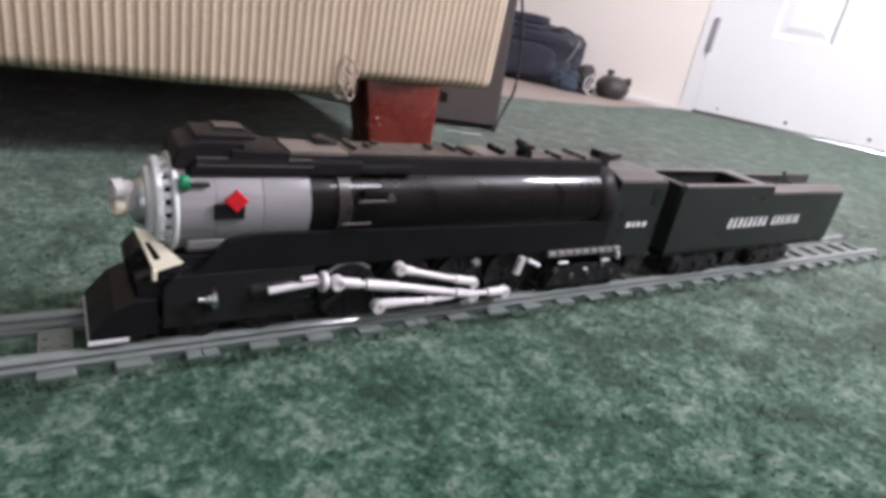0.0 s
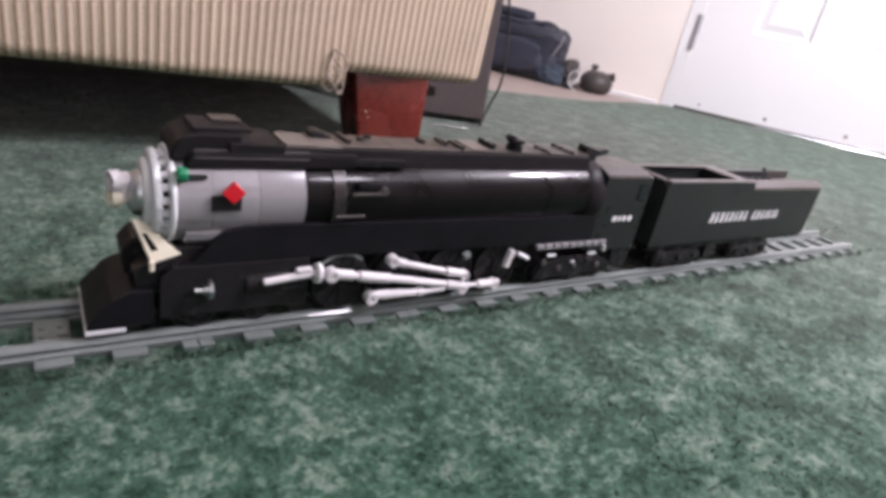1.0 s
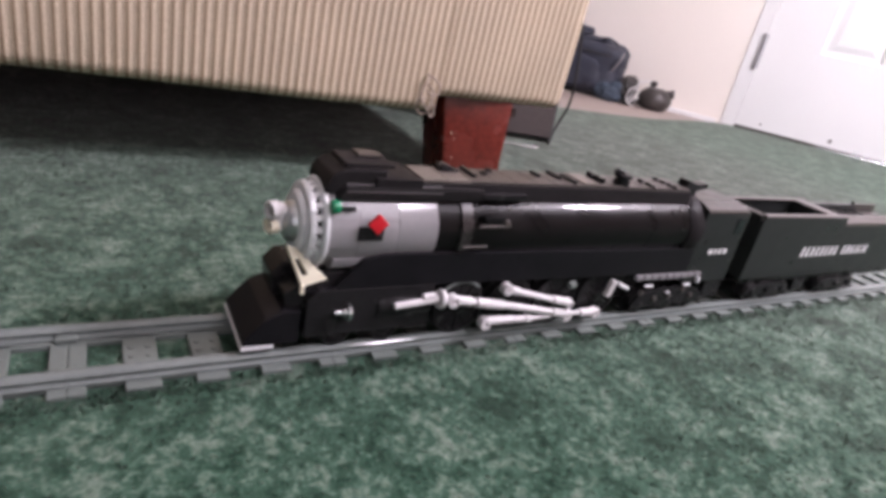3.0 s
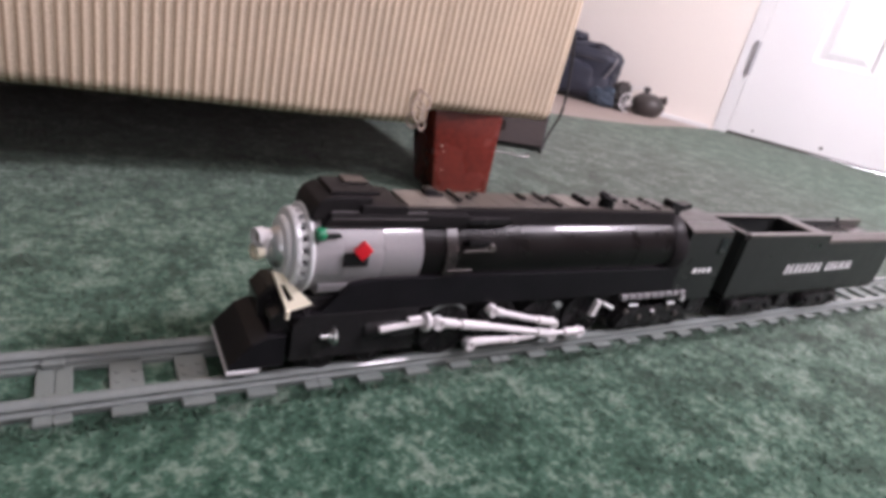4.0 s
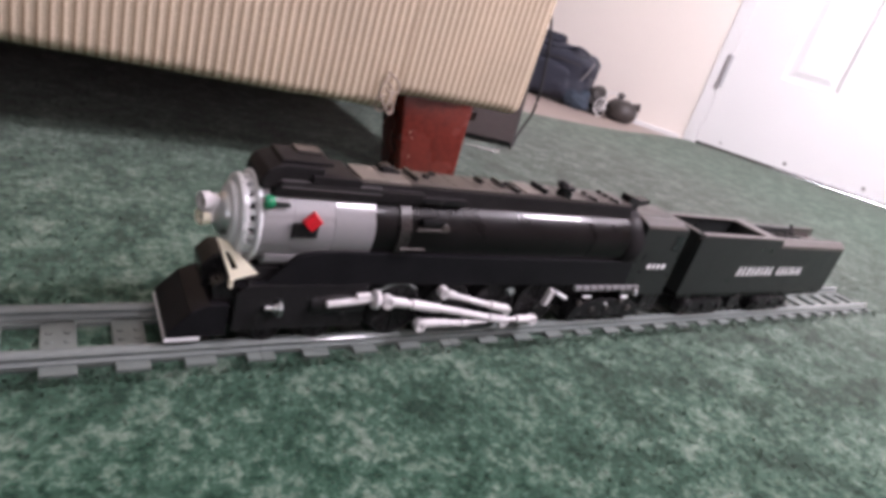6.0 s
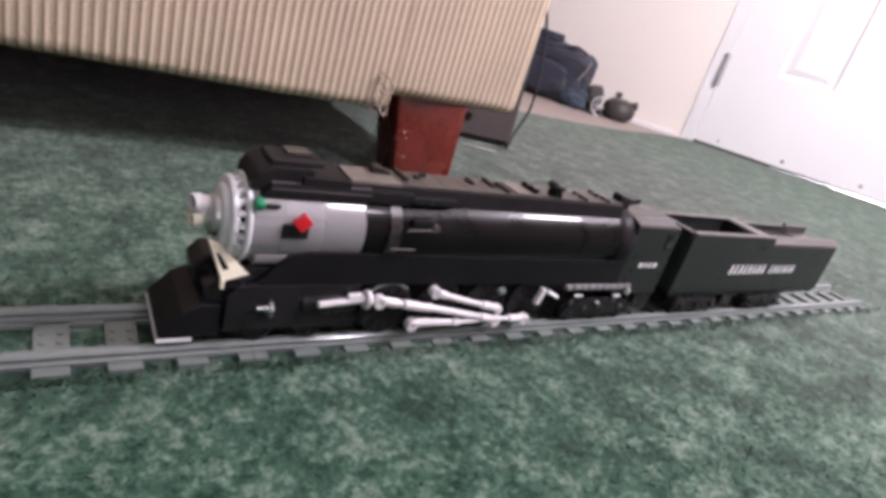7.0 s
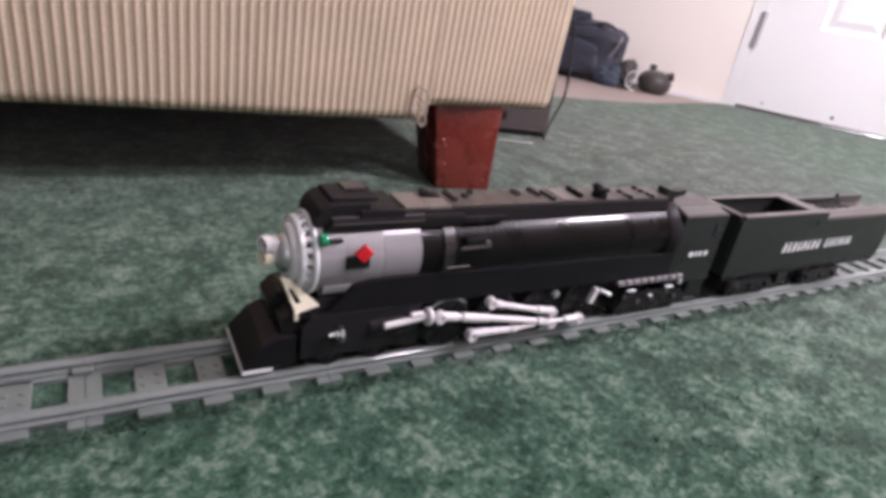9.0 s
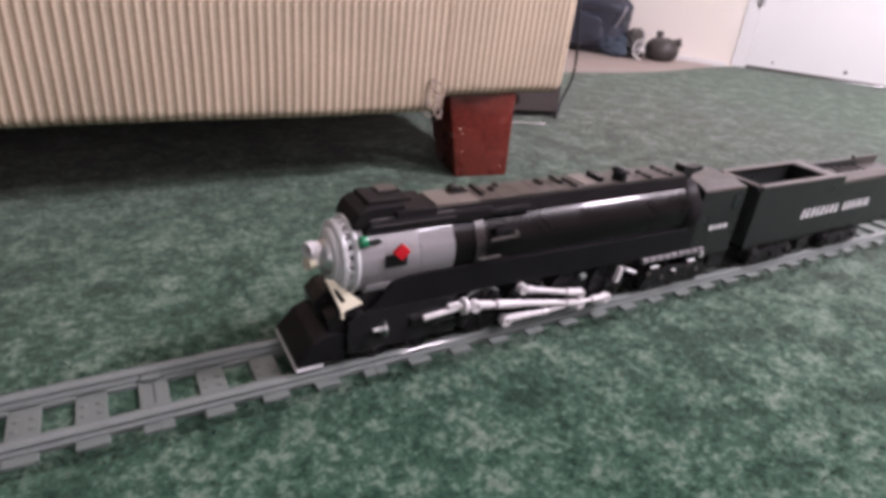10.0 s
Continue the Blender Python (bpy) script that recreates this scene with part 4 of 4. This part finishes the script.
def spoked_wheel(x, y, z, r, side, mat, name="wheel", spokes=12):
    """A wheel with tyre, flange, hub and spokes, on an axle along y."""
    axis = (0, side, 0)
    root = part(name, lathe([(-0.004, 0.0), (-0.004, r + 0.0014), (-0.0026, r + 0.0014), (-0.0022, r), (0.0030, r), (0.0034, r - 0.0004), (0.0034, r - 0.0022), (0.0022, r - 0.0024), (0.0022, 0.0)], (x, y, z), axis, steps=48), mat, loco, smooth=True)
    bm = bmesh.new()
    for k in range(spokes):
        a = 2 * math.pi * k / spokes
        d = Vector((math.cos(a), 0, math.sin(a)))
        o = Vector((x, y + side * 0.0026, z))
        rod(o + d * 0.003, o + d * (r - 0.002), 0.0007, bm, 6, 0.0002)
    part("spokes", bm, mat, root)
    part("hub", lathe([(0.0, 0.0040), (0.0042, 0.0038), (0.0046, 0.0032), (0.0046, 0.0)], (x, y, z), axis, steps=20), mat, root, smooth=True)
    return root


for x in (0.113, 0.152, 0.191, 0.230):
    for side in (-1, 1):
        spoked_wheel(x, 0.0190 * side, 0.0279, 0.0180, side, BLACK, "driving_wheel")
for x in (0.034, 0.064, 0.276, 0.306, 0.334):
    for side in (-1, 1):
        spoked_wheel(x, 0.0190 * side, 0.0187, 0.0088, side, BLACK, "carrying_wheel", 8)
for side in (-1, 1):
    part("wheel_rim_arc", cord([(0.113 + 0.0188 * math.cos(a), 0.0226 * side, 0.0277 + 0.0186 * math.sin(a)) for a in (2.5, 2.1, 1.7, 1.3, 0.9)], 0.0010), RAIL, loco, smooth=True)
    part("truck_frame", prism([(0.2664, 0.0150), (0.2724, 0.0260), (0.2901, 0.0310), (0.3274, 0.0310), (0.3464, 0.0240), (0.3464, 0.0150)], side * 0.0225, side * 0.0248, 0.0005), BLACK, loco)
    for x, z, r in ((0.273, 0.0290, 0.0022), (0.290, 0.0225, 0.0024), (0.306, 0.0235, 0.0018), (0.320, 0.0290, 0.0022), (0.332, 0.0225, 0.0024)):
        part("axle_box", rod((x, side * 0.0245, z), (x, side * 0.0262, z), r), TILE, loco, smooth=True)
for x0, x1, z in ((0.2740, 0.2830, 0.0335), (0.3180, 0.3260, 0.0325), (0.3010, 0.3045, 0.0265)):
    part("fleck", box(x0, x1, -0.0264, -0.0246, z, z + 0.0016, 0.0004), PALE, loco)


def link_rod(pts, name="rod", label="white plastic rod"):
    """A rod of joined cylinders: rows of x, z and radius."""
    bm = bmesh.new()
    for (xa, za, ra), (xb, zb, rb) in zip(pts, pts[1:]):
        rod((xa, YR, za), (xb, YR, zb), ra * 0.81, bm, 18, 0.0005)
    return part(name, bm, WHITE, loco, label, smooth=True)


def eye_end(x, z, r=0.0036, out=0.0):
    r *= 0.9
    bm = lathe([(-0.0030, 0.0020), (-0.0030, r - 0.0004), (-0.0026, r), (0.0026, r), (0.0030, r - 0.0004), (0.0030, 0.0020), (0.0016, 0.0018), (0.0016, 0.0)], (x, YR - out, z), (0, -1, 0), steps=24)
    return part("rod_end", bm, WHITE, loco, smooth=True)


YR = -0.0275
link_rod([(0.0650, 0.0355, 0.0026), (0.0960, 0.0385, 0)], "piston_rod", "thin white piston rod")
link_rod([(0.0825, 0.0405, 0.0024), (0.0916, 0.0410, 0)], "stub", "pale grey stub")
part("crosshead", lathe([(0.0, 0.0), (0.0, 0.0050), (0.0008, 0.0058), (0.0030, 0.0058), (0.0038, 0.0050), (0.0038, 0.0)], (0.0935, YR, 0.0385), (0.98, 0, -0.12), steps=28), WHITE, loco, "round white crosshead", smooth=True)
eye_end(0.1035, 0.0370, 0.0046, 0.001)
link_rod([(0.1057, 0.0368, 0.0037), (0.1182, 0.0345, 0.0025), (0.1215, 0.0338, 0.0039), (0.1435, 0.0302, 0.0030), (0.1860, 0.0215, 0.0040), (0.2018, 0.0186, 0)], "main_rod")
eye_end(0.2000, 0.0175, 0.0044)
link_rod([(0.1995, 0.0190, 0.0020), (0.2123, 0.0185, 0.0036), (0.2306, 0.0180, 0)], "side_rod")
eye_end(0.2270, 0.0175, 0.0042)
eye_end(0.1430, 0.0420, 0.0042)
link_rod([(0.1430, 0.0420, 0.0034), (0.1528, 0.0392, 0.0026), (0.1839, 0.0312, 0.0036), (0.2012, 0.0272, 0)], "upper_rod")
eye_end(0.1990, 0.0272, 0.0036)
eye_end(0.1318, 0.0180, 0.0046)
link_rod([(0.1322, 0.0195, 0.0038), (0.1450, 0.0190, 0.0034), (0.1540, 0.0186, 0.0030), (0.1640, 0.0180, 0.0036), (0.1700, 0.0180, 0.0024), (0.1860, 0.0185, 0)], "lower_rod")
lever = Matrix.Translation((0.2355, YR, 0.0365)) @ Matrix.Rotation(radians(14), 4, "Y")
part("lever", box(-0.0024, 0.0024, -0.002, 0.002, -0.0066, 0.0066, 0.0008, turn=lever), WHITE, loco, "small white lever")
part("peg", rod((0.2440, -0.026, 0.0390), (0.2555, -0.026, 0.0340), 0.0015), PALE, loco, "pale grey peg", smooth=True)
part("crank", rod((0.1975, -0.0255, 0.0395), (0.2020, -0.0255, 0.0415), 0.0026), RAIL, loco, smooth=True)
part("coupling_bar", box(0.3694, 0.3978, -0.004, 0.004, 0.020, 0.024, 0.0006), BLACK, loco)

# ---- the tender ----
tender = thing("toy_tender", (0, Y0, 0.0), "black brick-built toy tender coupled behind the locomotive", "toy train")
TX0, TX1, TT = 0.3920, 0.6520, 0.0900
for side in (-1, 1):
    part("side_wall", prism([(TX0, 0.0330), (TX0, 0.0860), (TX0 + 0.004, TT), (0.5220, TT), (0.5220, 0.0820), (TX1, 0.0820), (TX1, 0.0330)], side * 0.0200, side * 0.0240, 0.0005), MATT, tender, "black tender side")
    part("top_slope", prism([(side * 0.0240, 0.0821), (side * 0.0236, 0.0845), (side * 0.0175, TT - 0.0002), (side * 0.0150, TT - 0.0002), (side * 0.0150, 0.0821)], 0.5223, TX1, 0.0003, axis="x"), TILE, tender, "dusty sloped top edge, reflected light in its colour")
    part("rim", box(TX0 + 0.003, 0.5218, min(side * 0.0178, side * 0.0238), max(side * 0.0178, side * 0.0238), TT, TT + 0.0012, 0.0004), RIM_GREY, tender, "pale rim")
part("front_wall", box(TX0, TX0 + 0.004, -0.0199, 0.0199, 0.0330, TT, 0.0005), MATT, tender)
part("front_rim", box(TX0, TX0 + 0.005, -0.0176, 0.0176, TT, TT + 0.0012, 0.0004), RIM_GREY, tender)
part("rear_wall", box(TX1 - 0.004, TX1, -0.0199, 0.0199, 0.0330, 0.0815, 0.0005), MATT, tender)
part("bunker_floor", box(TX0 + 0.004, 0.4980, -0.0199, 0.0199, 0.0660, 0.0700, 0.0004), MATT, tender, "black bunker floor")
part("bulkhead", box(0.4980, 0.5020, -0.0199, 0.0199, 0.0560, TT - 0.0002, 0.0005), MATT, tender)
part("deck", box(0.4985, 0.5160, -0.0176, 0.0176, TT - 0.0010, TT + 0.0012, 0.0004), RIM_GREY, tender, "pale deck between the wells")
part("rear_floor", box(0.5020, TX1 - 0.004, -0.0199, 0.0199, 0.0775, 0.0815, 0.0004), TILE, tender)
part("hatch_frame", prism([(0.5160, 0.0821), (0.5160, 0.0898), (0.5987, 0.0898), (0.6072, 0.0860), (0.6072, 0.0821)], 0.0115, 0.0150, 0.0004), MATT, tender)
part("hatch_lid", box(0.5180, 0.5959, -0.0120, 0.0112, 0.0821, 0.0845, 0.0005), TILE, tender)
for k in range(6):
    part("lid_rib", box(0.5260 + 0.0125 * k, 0.5285 + 0.0125 * k, -0.0100, 0.0095, 0.0845, 0.0860, 0.0004), MATT, tender)
part("post", rod((0.5973, 0.013, 0.0897), (0.5973, 0.013, 0.0932), 0.0014), BLACK, tender)
part("rear_step", box(TX1 - 0.014, TX1 + 0.002, -0.0215, -0.0150, 0.0275, 0.0332, 0.0005), MATT, tender)
part("underframe", box(TX0 + 0.004, TX1 - 0.008, -0.0215, 0.0215, 0.0275, 0.0330, 0.0005), BLACK, tender)
part("tank", box(0.4820, 0.5000, -0.0225, 0.0225, 0.0150, 0.0274, 0.0008), BLACK, tender, "black box below the frame")
for x in (0.416, 0.440, 0.464, 0.530, 0.556, 0.582):
    for side in (-1, 1):
        bm = lathe([(-0.004, 0.0), (-0.004, 0.0102), (-0.0026, 0.0102), (-0.0022, 0.0088), (0.0030, 0.0088), (0.0034, 0.0080), (0.0022, 0.0066), (0.0022, 0.0026), (0.0040, 0.0024), (0.0040, 0.0)], (x, 0.0190 * side, 0.0187), (0, side, 0), steps=32)
        part("wheel", bm, BLACK, tender, smooth=True)
for x0 in (0.407, 0.522):
    for side in (-1, 1):
        part("truck_frame", prism([(x0, 0.0170), (x0 + 0.003, 0.0250), (x0 + 0.020, 0.0272), (x0 + 0.044, 0.0272), (x0 + 0.062, 0.0250), (x0 + 0.066, 0.0170), (x0 + 0.052, 0.0140), (x0 + 0.012, 0.0140)], side * 0.0226, side * 0.0246, 0.0005), BLACK, tender)
        for k in range(3):
            part("axle_box", rod((x0 + 0.010 + 0.023 * k, side * 0.0243, 0.0200), (x0 + 0.010 + 0.023 * k, side * 0.0262, 0.0200), 0.0030), BLACK, tender, smooth=True)
# white slanted print along the side
at = 0.4680
for k, w in enumerate((5.2, 5.4, 5.4, 5.0, 5.4, 5.0, 5.6, 5.6, 0, 5.0, 5.4, 5.2, 3.2, 5.0, 3.2, 5.2)):
    w = (w or 4.4) * 0.00124
    if k != 8:
        z = 0.0518 + 0.00010 * k
        h = 0.0098 - 0.0001 * k
        for lo, hi, h in (((0.0, 0.44, h), (0.44, 0.74, h * 0.42)) if k % 2 else ((0.0, 0.46, h), (0.50, 0.72, h * 0.8))):
            p, q = at + w * lo * 0.86, at + w * hi * 0.80
            part("printed_bar", prism([(p, z), (q, z), (q + 0.18 * h, z + h), (p + 0.18 * h, z + h)], -0.0246, -0.0241, 0), LETTER, tender, "white printed bar")
    at += w + 0.0012

# ---- carpet pile near the track ----
rng = np.random.default_rng(4)
COUNT = 900000
px = rng.uniform(-0.62, 1.72, COUNT)
py = rng.uniform(-0.05, 1.15, COUNT)
EDGE = 45000  # tufts that crowd against the sleeper ends
px[:EDGE] = rng.uniform(-0.45, 0.85, EDGE)
py[:EDGE] = Y0 + rng.choice((-1, 1), EDGE) * rng.uniform(0.0262, 0.036, EDGE)
away = np.hypot(px + 0.03, py + 0.04)
keep = rng.random(COUNT) < np.clip(0.32 / np.maximum(away, 0.3), 0, 1) ** 1.7 * np.clip((1.6 - away) / 0.6, 0, 1)
side = np.abs(py - Y0)
on_tie = np.abs((px + 0.095 + 0.016) % 0.032 - 0.016) < 0.0085
keep &= ~((px < 0.805) & (((side > 0.0115) & (side < 0.0245)) | ((side < 0.0258) & on_tie)))
keep &= (px - CORNER.x) * 0.835 + (py - CORNER.y) * 0.55 < -0.01
px, py = px[keep], py[keep]
count = len(px)
ang = rng.uniform(0, 2 * np.pi, count)
tall = rng.uniform(0.0006, 0.0018, count)
tall += np.where(np.abs(np.abs(py - Y0) - 0.033) < 0.010, rng.uniform(0.0, 0.0013, count), 0.0)
lean = rng.uniform(0.0010, 0.0036, count)
wide = rng.uniform(0.0005, 0.0010, count)
la = rng.uniform(0, 2 * np.pi, count)
verts = np.zeros((count, 3, 3))
verts[:, 0] = np.stack([px - wide * np.cos(ang), py - wide * np.sin(ang), np.full(count, -0.0004)], 1)
verts[:, 1] = np.stack([px + wide * np.cos(ang), py + wide * np.sin(ang), np.full(count, -0.0004)], 1)
verts[:, 2] = np.stack([px + lean * np.cos(la), py + lean * np.sin(la), tall], 1)
u, v = verts[:, 1] - verts[:, 0], verts[:, 2] - verts[:, 0]
under = u[:, 0] * v[:, 1] - u[:, 1] * v[:, 0] < 0
verts[under] = verts[under][:, ::-1]
pile = bpy.data.meshes.new("carpet_pile")
pile.vertices.add(count * 3)
pile.vertices.foreach_set("co", verts.ravel())
pile.loops.add(count * 3)
pile.loops.foreach_set("vertex_index", np.arange(count * 3, dtype=np.int32))
pile.polygons.add(count)
pile.polygons.foreach_set("loop_start", np.arange(0, count * 3, 3, dtype=np.int32))
pile.update(calc_edges=True)
pile.materials.append(CARPET)
way_up = rng.normal(0.0, 0.16, (count, 3))
way_up[:, 2] = 1.0
way_up /= np.linalg.norm(way_up, axis=1, keepdims=True)
pile.normals_split_custom_set_from_vertices(np.repeat(way_up, 3, axis=0))
tagged(new("carpet_pile", pile), label="short green carpet pile tufts", category="carpet", kind="stuff")
